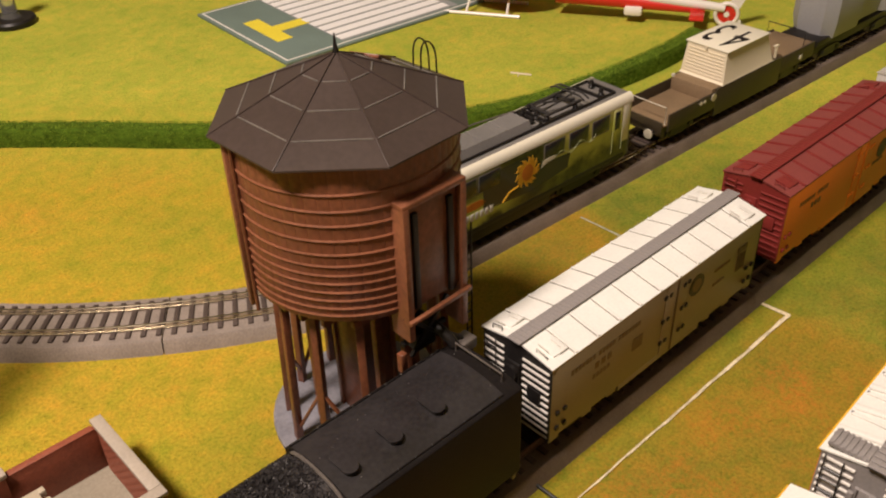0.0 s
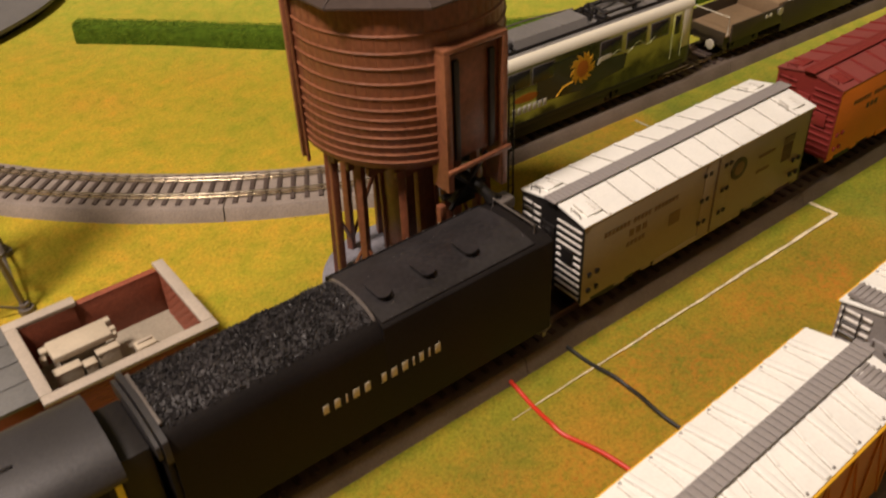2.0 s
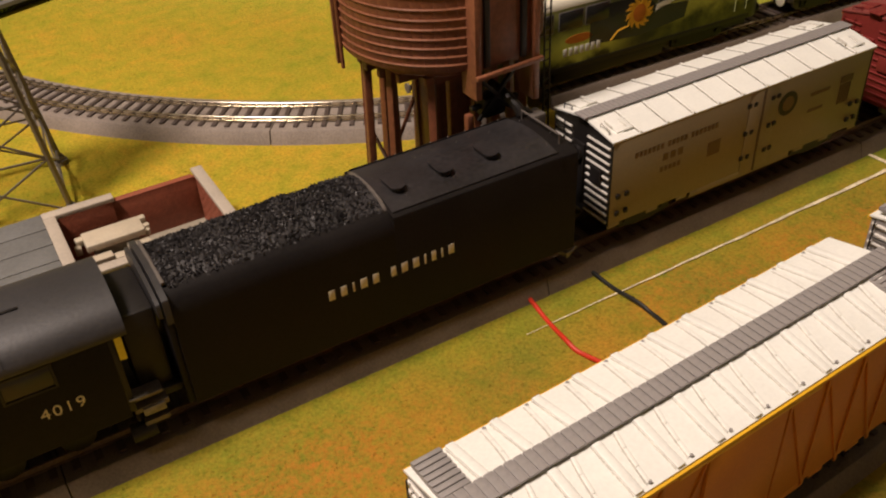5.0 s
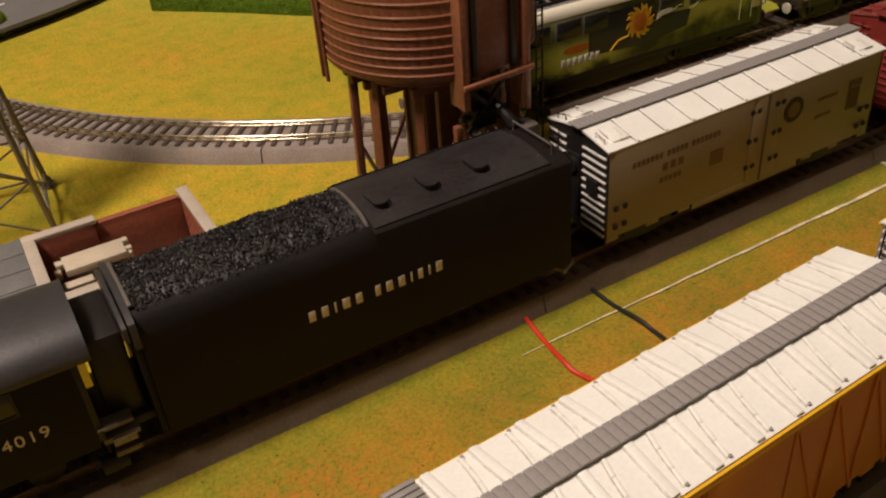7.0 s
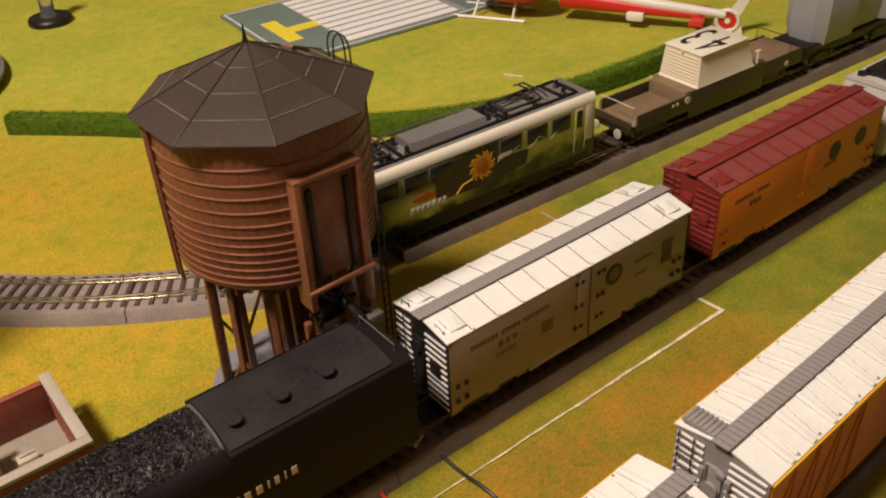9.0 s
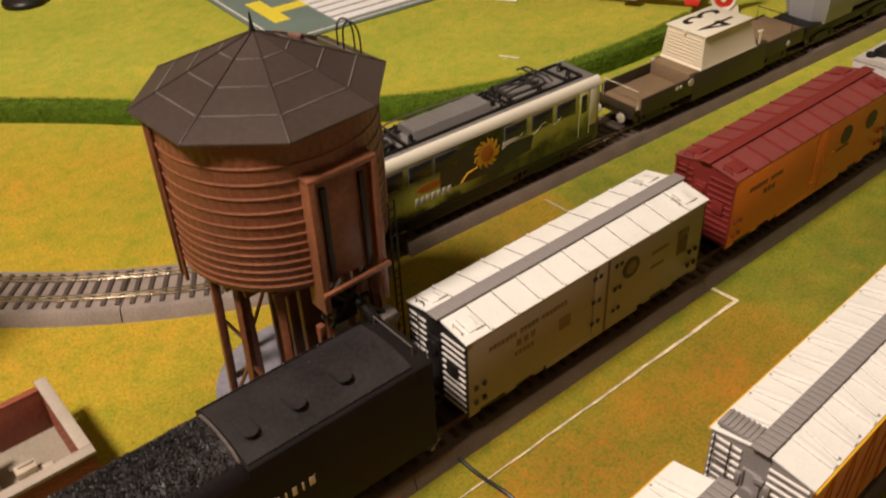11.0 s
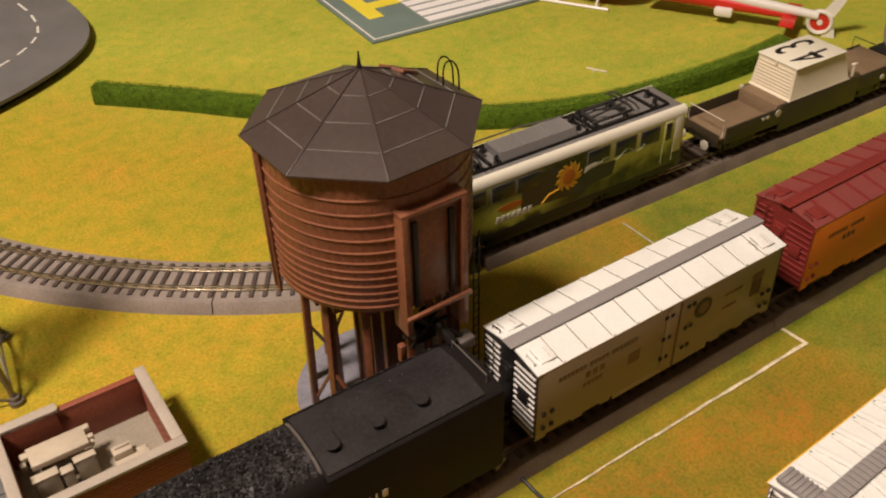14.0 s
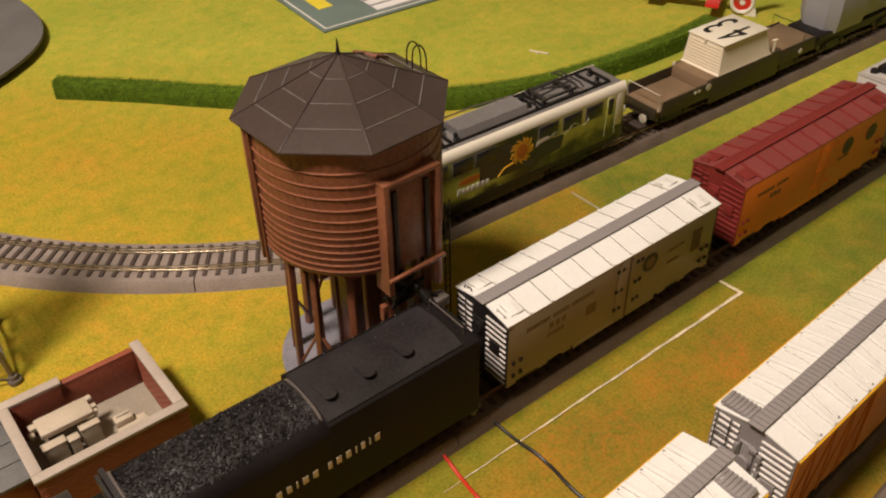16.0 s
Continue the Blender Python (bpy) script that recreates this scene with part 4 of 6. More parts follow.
def tender(x, y):
    t = thing("tender", x, y, 0, 0, "long black steam tender heaped with coal, pale gold lettering", "tender", "steam train")
    side = [(-18.8, 19), (-18.8, 55.5), (-18.4, 58.2), (-17.2, 60.6), (-15.6, 62.4), (-13.6, 63.6)]
    front = side + [(-12.6, 62), (12.6, 62)] + [(-a, b) for a, b in side[::-1]]
    part("bunker", Kit().run(front, 2, 79).box(-0.2, 2.2, -17.6, 17.6, 19, 56, 0.4), BLACK_SATIN, t)
    crown = [(-18.8, 19), (-18.8, 61.2), (-18.5, 62.0), (-17.6, 62.6), (-13, 63.7), (-7, 64.7), (0, 65.1)]
    rear = crown + [(-a, b) for a, b in crown[-2::-1]]
    part("water_tank", Kit().run(rear, 79, 150), BLACK_SATIN, t)
    # thin plate whose greyer colour carries the deck's dust and painted sheen
    deck = [(a * 0.93, b) for a, b in crown[3:]]
    deck += [(-a, b) for a, b in deck[-2::-1]]
    part("deck_plate", Kit().run(deck[:1] + [(a, b + 0.35) for a, b in deck] + deck[-1:], 80, 149), DECKBLACK, t, "black deck plate greyed for dust and sheen")
    low = [(a * 0.985, b - 0.5) for a, b in rear]
    part("rear_step", Kit().run(low, 150, 157), BLACK_SATIN, t)
    part("bulkhead_arch", Kit().tube([(78.5, 14.0 * math.cos(a), 62.4 + 4.2 * math.sin(a)) for a in [math.pi * i / 16 for i in range(17)]], 0.7, 6), STEEL, t, "bright arched bulkhead edge")
    part("bulkhead", Kit().run([(-13, 60)] + [(13 * math.cos(math.pi - math.pi * i / 14), 62.2 + 4.0 * math.sin(math.pi * i / 14)) for i in range(15)] + [(13, 60)], 77.6, 79.4), BLACK_SATIN, t)
    # front plate between cab and coal
    part("front_plate", Kit().run([(a * 1.02, max(b, 53) + 0.7) for a, b in rear], 0, 2.0).run([(a * 0.98, max(b, 57) - 0.6) for a, b in rear], -1.9, -0.6), CABGREY, t, "dark grey front plate")
    part("coal_lip", Kit().bar((2.6, -13.4, 65.0), (2.6, 13.4, 65.0), 1.2, 1.0, 0.2), STEEL, t)
    # coal: a heaped bed with loose lumps
    def heap(u, v):
        return (1 - (v / 14.8) ** 2) * (2.6 + 2.6 * min(1.0, (u - 3) / 26)) + 0.8 * noise.noise(Vector((u * 0.11, v * 0.13, 7)))

    k = Kit()
    nx, ny = 60, 20
    grid = []
    for i in range(nx + 1):
        row = []
        for j in range(ny + 1):
            px, py = 3.2 + 74.2 * i / nx, -14.6 + 29.2 * j / ny
            hump = heap(px, py)
            row.append(k.bm.verts.new((px, py, 62.6 + hump + 0.9 * noise.noise(Vector((px * 0.5, py * 0.5, 3))))))
        grid.append(row)
    for i in range(nx):
        for j in range(ny):
            k.bm.faces.new((grid[i][j], grid[i + 1][j], grid[i + 1][j + 1], grid[i][j + 1]))
    bed = part("coal_bed", k, COAL, t, "heap of black coal")
    rc = random.Random(11)
    lump_v, lump_f = [], []
    base = [Vector(p) for p in ((1, 0, 0), (-1, 0, 0), (0, 1, 0), (0, -1, 0), (0, 0, 1), (0, 0, -1))]
    tri = [(0, 2, 4), (2, 1, 4), (1, 3, 4), (3, 0, 4), (2, 0, 5), (1, 2, 5), (3, 1, 5), (0, 3, 5)]
    for i in range(6500):
        px, py = rc.uniform(3.6, 77.0), rc.uniform(-14.4, 14.4)
        pz = 62.8 + heap(px, py) + rc.uniform(-0.3, 0.35)
        q = Euler((rc.uniform(0, 6), rc.uniform(0, 6), rc.uniform(0, 6))).to_matrix()
        r = rc.uniform(0.25, 0.72)
        n0 = len(lump_v)
        lump_v += [((Vector((px, py, pz)) + q @ Vector((b.x * r * rc.uniform(0.8, 1.9), b.y * r * rc.uniform(0.6, 1.1), b.z * r * 0.45))) * MM) for b in base]
        lump_f += [(a + n0, b + n0, c + n0) for a, b, c in tri]
    lm = bpy.data.meshes.new("coal_rubble")
    lm.from_pydata(lump_v, [], lump_f)
    lm.materials.append(COAL)
    tagged(part("coal_rubble", lm, None, bed), kind="stuff")
    # deck hatches, rivets and rails
    for hx in (87, 106, 125.5):
        h = part("filler_hatch", Kit().slab([(hx + 2.5 * math.cos(a), -4.2 + (3.0 if math.sin(a) > 0 else -3.0) + 2.5 * math.sin(a)) for a in [2 * math.pi * i / 24 for i in range(24)]], 64.9, 66.5), BLACK, t, "rounded black filler hatch")
        part("lid", Kit().slab([(hx + 3.0 * math.cos(a), -4.2 + (3.0 if math.sin(a) > 0 else -3.0) + 3.0 * math.sin(a)) for a in [2 * math.pi * i / 24 for i in range(24)]], 66.5, 67.0), DECKBLACK, h)
    fleck = Kit()
    for i in range(16):
        fu, fv = rc.uniform(80, 155), rc.uniform(-13, 13)
        fr = rc.uniform(0.07, 0.13)
        fz = 65.35 - 0.42 * (abs(fv) / 8) ** 1.4 - (0.5 if fu > 150 else 0)
        fleck.box(fu - fr, fu + fr, fv - fr * 0.7, fv + fr * 0.7, fz - 0.5, fz + 0.08)
    tagged(part("dust", fleck, GREYWALK, t, "grey dust flecks"), kind="stuff")
    part("deck_edge", Kit().box(80, 149, -17.0, -16.5, 62.3, 63.35, 0.15), BLACK_SATIN, t)
    part("deck_edge", Kit().box(80, 149, 16.5, 17.0, 62.3, 63.35, 0.15), BLACK_SATIN, t)
    for i in range(9):
        part("rivet_head", Kit().ball((84 + i * 7.6, 16.7, 63.4), 0.35, 1), STEEL, t)
        part("rivet_head", Kit().ball((84 + i * 7.6, -16.7, 63.4), 0.35, 1), CABGREY, t)
    part("grab_rail", Kit().tube([(153, -12, 63), (153, -12, 67.2), (153, 12, 67.2), (153, 12, 63)], 0.35, 6), STEEL, t)
    part("ladder", Kit().rod((157.6, -14, 24), (157.6, -14, 64), 0.35, 5).rod((157.6, -9, 24), (157.6, -9, 64), 0.35, 5).rod((157.6, -14, 30), (157.6, -9, 30), 0.3, 5).rod((157.6, -14, 38), (157.6, -9, 38), 0.3, 5).rod((157.6, -14, 46), (157.6, -9, 46), 0.3, 5).rod((157.6, -14, 54), (157.6, -9, 54), 0.3, 5), BLACK, t)
    # lettering: two words of single plain bars
    lx = 52.4
    for word in ((2.3, 2.3, 0.7, 2.6, 2.3), (1.9, 2.4, 2.4, 0.7, 1.8, 0.7, 2.4)):
        for w in word:
            part("letter_bar", Kit().box(lx, lx + w, -19.0, -18.7, 38.9, 42.9, 0.05), LETTER, t)
            lx += w + 2.22
        lx += 2.6
    part("frame", Kit().box(4, 154, -13, 13, 16.5, 20, 0.5), BLACK, t)
    part("brake_hose", Kit().tube([(152, -13.5, 17), (154, -14.5, 14), (158, -14.8, 12.6), (162, -13.6, 13.6)], 0.8, 8), LAPEDGE, t, "bright metal brake hose")
    part("hose_clip", Kit().box(155.5, 157.5, -16.2, -13.6, 11.8, 14.2, 0.3), LAPEDGE, t)
    for i in range(7):
        wheelset(t, 16 + i * 21, 6.2, metal=BLACK)
    part("coupler", Kit().box(157, 163, -1.6, 1.6, 16.5, 19.5, 0.4).box(161.5, 165, -2.6, 2.6, 15.6, 20.2, 0.7), STEEL, t)
    return t


tender(187, YA)


def steam_locomotive(x, y):
    t = thing("steam_locomotive", x, y, 0, 0, "black steam locomotive with dark grey arched cab roof", "locomotive", "steam train")
    # x = 0 is the rear of the cab
    part("cab", Kit().run(arch(18.4, 56, 63.5), -66, -3), BLACK_SATIN, t)
    part("cab_roof", Kit().run([(-19.6, 56.6), (-19.9, 57.6)] + [(19.9 * math.cos(math.pi - math.pi * i / 14), 57.6 + 10.2 * math.sin(math.pi * i / 14)) for i in range(1, 14)] + [(19.9, 57.6), (19.6, 56.6)] + [(19.0 * math.cos(math.pi * i / 14), 57 + 9.4 * math.sin(math.pi * i / 14)) for i in range(1, 14)], -64, 3), CABGREY, t, "dark grey arched cab roof")
    part("roof_seam", Kit().tube([(-31, 20.0 * math.cos(math.pi - math.pi * i / 14), 57.6 + 10.2 * math.sin(math.pi * i / 14)) for i in range(1, 14)], 0.22, 5), CABGREY, t)
    part("roof_slot", Kit().box(-36, -22, -4.6, -3.6, 67.2, 68.1, 0.2), BLACK, t)
    for wx in (-52, -34):
        wn = part("cab_window", Kit().box(wx, wx + 14, -18.7, -18.3, 47.5, 55, 0.15), WINDOW, t)
        for b in ((wx - 0.8, wx, 46.7, 55.8), (wx + 14, wx + 14.8, 46.7, 55.8), (wx, wx + 14, 46.7, 47.5), (wx, wx + 14, 55, 55.8)):
            part("window_frame", Kit().box(b[0], b[1], -19.0, -18.3, b[2], b[3], 0.1), BLACK, wn)
    num = text_mesh("road_number", "4 0 1 9", 5.8, LETTER, 0.1, 0.0, 0.82)
    part("road_number", num, None, t, "pale gold cab number", at_mm(-20.5, -18.7, 38.0, 90, 0, 0))
    part("cab_post", Kit().box(-3, -1, -18.6, -14, 26, 57, 0.3), BLACK, t)
    part("marker", Kit().box(-1.1, 1.1, -19.2, -18.2, 47.5, 57.2, 0.2), MARKYELLOW, t, "small yellow strip")
    part("steps", Kit().box(-2, 9, -18.4, -12, 24, 26, 0.3).box(-1, 8, -18.4, -13, 29, 30.4, 0.3).box(0, 8, -17.8, -12, 17, 19, 0.3), STEEL, t)
    part("injector", Kit().rod((-5, -15.5, 14.5), (3, -15.5, 14.5), 3.4, 16).rod((-1, -15.5, 14), (-1, -13, 22), 1.2, 8), BLACK, t, "black injector drum under the steps")
    part("step_tread", Kit().box(-2.6, 3.4, -19.4, -17.6, 30.6, 31.3, 0.2).box(0.4, 7.6, -19.2, -18.3, 22.5, 25.6, 0.3), LAPEDGE, t, "bright worn step tread")
    part("gangway", Kit().box(-2, 16, -15, 15, 24, 27, 0.4).box(2, 13, -13, 13, 27, 58, 1.0), BLACK, t, "black bellows between cab and tender")
    part("firebox", Kit().run(arch(17.0, 46, 62), -130, -66), BLACK_SATIN, t)
    part("boiler", Kit().rod((-130, 0, 44), (-330, 0, 44), 17.5, 28), BLACK_SATIN, t)
    part("frame", Kit().box(-330, 6, -11, 11, 17.5, 25, 0.5), BLACK, t)
    part("running_board", Kit().box(-320, -66, -18.5, 18.5, 29, 30.4, 0.3), BLACK, t)
    for i in range(12):
        wheelset(t, -20 - i * 22, 8.0 if i > 1 else 5.6, metal=BLACK)
    for i in range(4):
        part("roof_dome", Kit().lathe([(7, 0), (7, 4), (5.4, 6.4), (2, 7.4)], 20, Matrix.Translation((-160 - 45 * i, 0, 60.5))), BLACK_SATIN, t)
    return t


steam_locomotive(172, YA)


# ---- electric locomotive, flat wagon, silo wagon ----
def on_b(s):
    a = radians(-2.1)
    return 485 + s * math.cos(a), YB + s * math.sin(a)


def electric_locomotive(s0):
    px, py = on_b(s0)
    t = thing("electric_locomotive", px, py, 0, -2.1, "electric locomotive with meadow livery, sunflower and ivory roof edge", "locomotive", "electric train")
    L = 217.0
    k = Kit()
    prof = [(-17, 20), (-17.2, 24), (-17.2, 51.6), (17.2, 51.6), (17.2, 24), (17, 20)]
    ends = []
    for xx, sh in ((0.0, 0.86), (3.5, 0.97), (7, 1.0), (L - 7, 1.0), (L - 3.5, 0.97), (L, 0.86)):
        ends.append([k.bm.verts.new((xx + ((2.5 if xx < 50 else -2.5) * max(0, (z - 30) / 20) if xx in (0.0, L) else 0), y * sh, z)) for y, z in prof])
    for a, b in zip(ends, ends[1:]):
        for i in range(6):
            k.bm.faces.new((a[i], a[(i + 1) % 6], b[(i + 1) % 6], b[i]))
    k.bm.faces.new(ends[0][::-1])
    k.bm.faces.new(ends[-1])
    body = part("body", k, LIVERY, t, "dark green and yellow printed body")
    k = Kit()
    prof = [(-17.4, 51.0), (-17.4, 52.0), (-16.9, 53.8), (-15.6, 55.3), (-14.0, 55.9), (-14.0, 54.8), (14.0, 54.8), (14.0, 55.9), (15.6, 55.3), (16.9, 53.8), (17.4, 52.0), (17.4, 51.0)]
    k.run(prof, 3.0, L - 3.0)
    part("roof_edge", k, IVORY, t, "ivory rounded roof edge")
    part("cab_front", Kit().box(L - 4.5, L - 1.2, -15.4, 15.4, 30, 53.5, 1.2), IVORY, t)
    part("cab_front", Kit().box(1.2, 4.5, -15.4, 15.4, 30, 53.5, 1.2), IVORY, t)
    part("windscreen", Kit().box(L - 2.0, L - 0.7, -12.5, 12.5, 43, 51, 0.4), WINDOW, t)
    part("roof_deck", Kit().box(5, L - 5, -13.9, 13.9, 54.8, 56.1, 0.2), LOCOROOF, t, "dark grey roof deck")
    # roof hoods and electrical gear
    hood = part("roof_hood", Kit().run([(-9.5, 56), (-7, 60.4), (7, 60.4), (9.5, 56)], 84, 136), HOODGREY, t, "light grey roof hood")
    for hx in (85, 101, 118, 134):
        part("hood_seam", Kit().box(hx, hx + 0.7, -7.2, 7.2, 60.3, 60.8, 0.1), LOCOROOF, hood)
    part("roof_hood", Kit().run([(-8.5, 56), (-6.5, 59), (6.5, 59), (8.5, 56)], 16, 40), HOODGREY, t)
    for base in (148.0, 42.0):
        pan = part("pantograph", Kit().box(base, base + 29, -8.5, -7, 58.6, 59.8, 0.2).box(base, base + 29, 7, 8.5, 58.6, 59.8, 0.2).box(base + 2, base + 4, -8, 8, 58.6, 60, 0.2).box(base + 24, base + 26, -8, 8, 58.6, 60, 0.2), PANTO, t, "folded dark grey pantograph")
        part("arm", Kit().rod((base + 3, -4, 60.3), (base + 29, -3, 62.4), 0.55, 6), PANTO, pan)
        part("arm", Kit().rod((base + 3, 4, 60.3), (base + 29, 3, 62.4), 0.55, 6), PANTO, pan)
        part("arm", Kit().rod((base + 26, -6, 60.5), (base + 6, 0, 62.2), 0.6, 6), PANTO, pan)
        part("contact_shoe", Kit().tube([(base + 26, -13, 61.4), (base + 26, -9, 63), (base + 26, 9, 63), (base + 26, 13, 61.4)], 0.55, 6), PANTO, pan)
        part("contact_shoe", Kit().tube([(base + 30, -13, 61.4), (base + 30, -9, 63), (base + 30, 9, 63), (base + 30, 13, 61.4)], 0.55, 6), PANTO, pan)
        for ix in (base + 1.5, base + 25):
            for iy in (-7.7, 7.7):
                part("insulator", Kit().lathe([(1.2, 56.1), (1.7, 56.5), (1.1, 56.9), (1.6, 57.3), (1.0, 57.7), (1.4, 58.1), (0.9, 58.6)], 10, Matrix.Translation((ix, iy, 0))), BLACK, pan)
    for ix, iy in ((139, -6), (143, 5), (81, -8), (81, 6), (78, 2), (147, -2), (139, 2), (150, 7), (196, -7), (200, 4)):
        part("insulator", Kit().lathe([(1.6, 56), (1.9, 57), (1.1, 58), (1.7, 59), (0.9, 60.6)], 10, Matrix.Translation((ix, iy, 0))), BLACK, t)
    part("roof_cable", Kit().tube([(60, 6, 60.2), (80, 10.5, 60.6), (110, 10.8, 60.4), (138, 6.5, 60.4)], 0.45, 6), STEEL, t)
    for cy in (-10.8, 10.8):
        part("roof_conduit", Kit().rod((12, cy, 57.0), (204, cy, 57.0), 0.7, 8), BLACK, t)
    for cx in (64, 70, 76, 143, 147, 192, 203):
        part("roof_bracket", Kit().box(cx, cx + 1.6, -9.5, 9.5, 56, 57.6, 0.2), BLACK, t)
    part("roof_disc", Kit().rod((140, -5, 56), (140, -5, 57.4), 4.2, 24), LOCOROOF, t)
    # side windows, door and printed motifs
    f = -17.25
    for wx, ww in ((20, 15), (54, 14), (72, 15), (89, 15), (138.5, 16), (159, 15.5), (178.5, 14.5)):
        wn = part("window", Kit().box(wx, wx + ww, f - 0.15, f + 0.3, 41.0, 49.2, 0.2), WINDOW, t)
        part("window_frame", Kit().box(wx - 0.6, wx + ww + 0.6, f - 0.05, f + 0.2, 40.4, 49.8, 0.15), LOCOROOF, wn)
    part("dark_field", Kit().slab([(92, 30), (128, 28), (158, 31), (160, 39), (138, 40), (128, 48), (92, 48)], 0, 0.12, Matrix.Translation((0, f, 0)) @ pose(0, 0, 0, 90)), WINDOW, t)
    door = part("cab_door", Kit().box(197, 204, f - 0.2, f + 0.3, 26, 50.4, 0.2), LIVERY, t)
    part("door_window", Kit().box(198.2, 202.8, f - 0.35, f, 39, 49, 0.15), WINDOW, door)
    part("handrail", Kit().rod((196.2, f - 0.7, 26), (196.2, f - 0.7, 40), 0.2, 6), PALEGREEN, door)
    part("handrail", Kit().rod((204.8, f - 0.7, 26), (204.8, f - 0.7, 40), 0.2, 6), PALEGREEN, door)
    part("cab_flank", Kit().box(205.4, 212, f - 0.1, f + 0.3, 30, 51.0, 0.3), IVORY, t, "ivory cab flank")
    fx, fz = 125.0, 39.5
    fl = part("sunflower", Kit().lathe([(4.4, 0), (4.4, 0.25), (4.0, 0.3)], 24, Matrix.Translation((fx, f - 0.12, fz)) @ pose(0, 0, 0, 90)), SUNORANGE, t, "printed yellow sunflower with orange eye")
    pet = Kit().slab([(3.4, -1.2), (6.0, -1.7), (8.2, -0.4), (9.4, 2.2), (7.2, 1.3), (5.4, 1.2), (3.4, 1.2)], 0, 0.2).mesh("petal", SUNYELLOW)
    for i in range(14):
        part("petal", pet, None, fl, m=Matrix.Translation((fx * MM, (f - 0.14) * MM, (20 + (fz - 20) * 1.15) * MM)) @ pose(0, 0, 0, 90) @ pose(0, 0, 0, 0, 0, 25.7 * i + (4 if i % 3 else -3)))
    part("stem", Kit().tube([(fx - 7, f - 0.2, fz - 5), (fx - 14, f - 0.2, fz - 6), (fx - 19, f - 0.2, fz - 10)], 0.4, 5), SUNYELLOW, fl)
    part("plug", Kit().slab([(136, 38), (140, 39.5), (146, 40), (148, 41.2), (146, 42), (140, 42), (137, 41)], 0, 0.15, Matrix.Translation((0, f - 0.1, 0)) @ pose(0, 0, 0, 90)), WHITE, t, "printed white plug")
    part("cable_print", Kit().tube([(148 + i * 1.6, f - 0.1, 40.4 + 1.9 * math.sin(i * 0.62) + 0.05 * i) for i in range(22)], 0.2, 5), PALEGREEN, t, "printed pale squiggle")
    lx = 75.0
    for i in range(7):
        part("letter_bar", Kit().box(lx, lx + 2.6, f - 0.2, f, 27.6, 31.4, 0.05), WHITE, t)
        lx += 3.6
    part("sun_print", Kit().slab([(85 + 9 * math.cos(a), 35.2 + 2.1 * math.sin(a)) for a in [2 * math.pi * i / 20 for i in range(20)]], 0, 0.12, Matrix.Translation((0, f, 0)) @ pose(0, 0, 0, 90)), SUNORANGE, t)
    part("sill_stripe", Kit().box(8, L - 8, f - 0.15, f + 0.2, 20.2, 23.0, 0.1), BLACK, t)
    # running gear and buffers
    part("underframe", Kit().box(6, L - 6, -13.5, 13.5, 15, 21, 0.6), BLACK, t)
    part("skirt", Kit().box(70, 146, -16, 16, 13, 20.5, 1.0), BLACK, t)
    for bx in (42, 172):
        truck(t, bx, 15, 14.0, 6.6)
    for xx, s in ((0, -1), (L, 1)):
        for yy in (-10, 10):
            bf = part("buffer", Kit().rod((xx, yy, 21.5), (xx + s * 4.5, yy, 21.5), 1.4, 10), BLACK, t)
            part("buffer_face", Kit().rod((xx + s * 4.4, yy, 21.5), (xx + s * 5.4, yy, 21.5), 2.7, 16), STEEL, bf)
    # the body stands a little taller above the sill
    for ob in t.children_recursive:
        if ob.name.split(".")[0] != "petal":
            for v in ob.data.vertices:
                if v.co.z > 0.022:
                    v.co.z = 0.022 + (v.co.z - 0.022) * 1.15
    return t


electric_locomotive(-123)


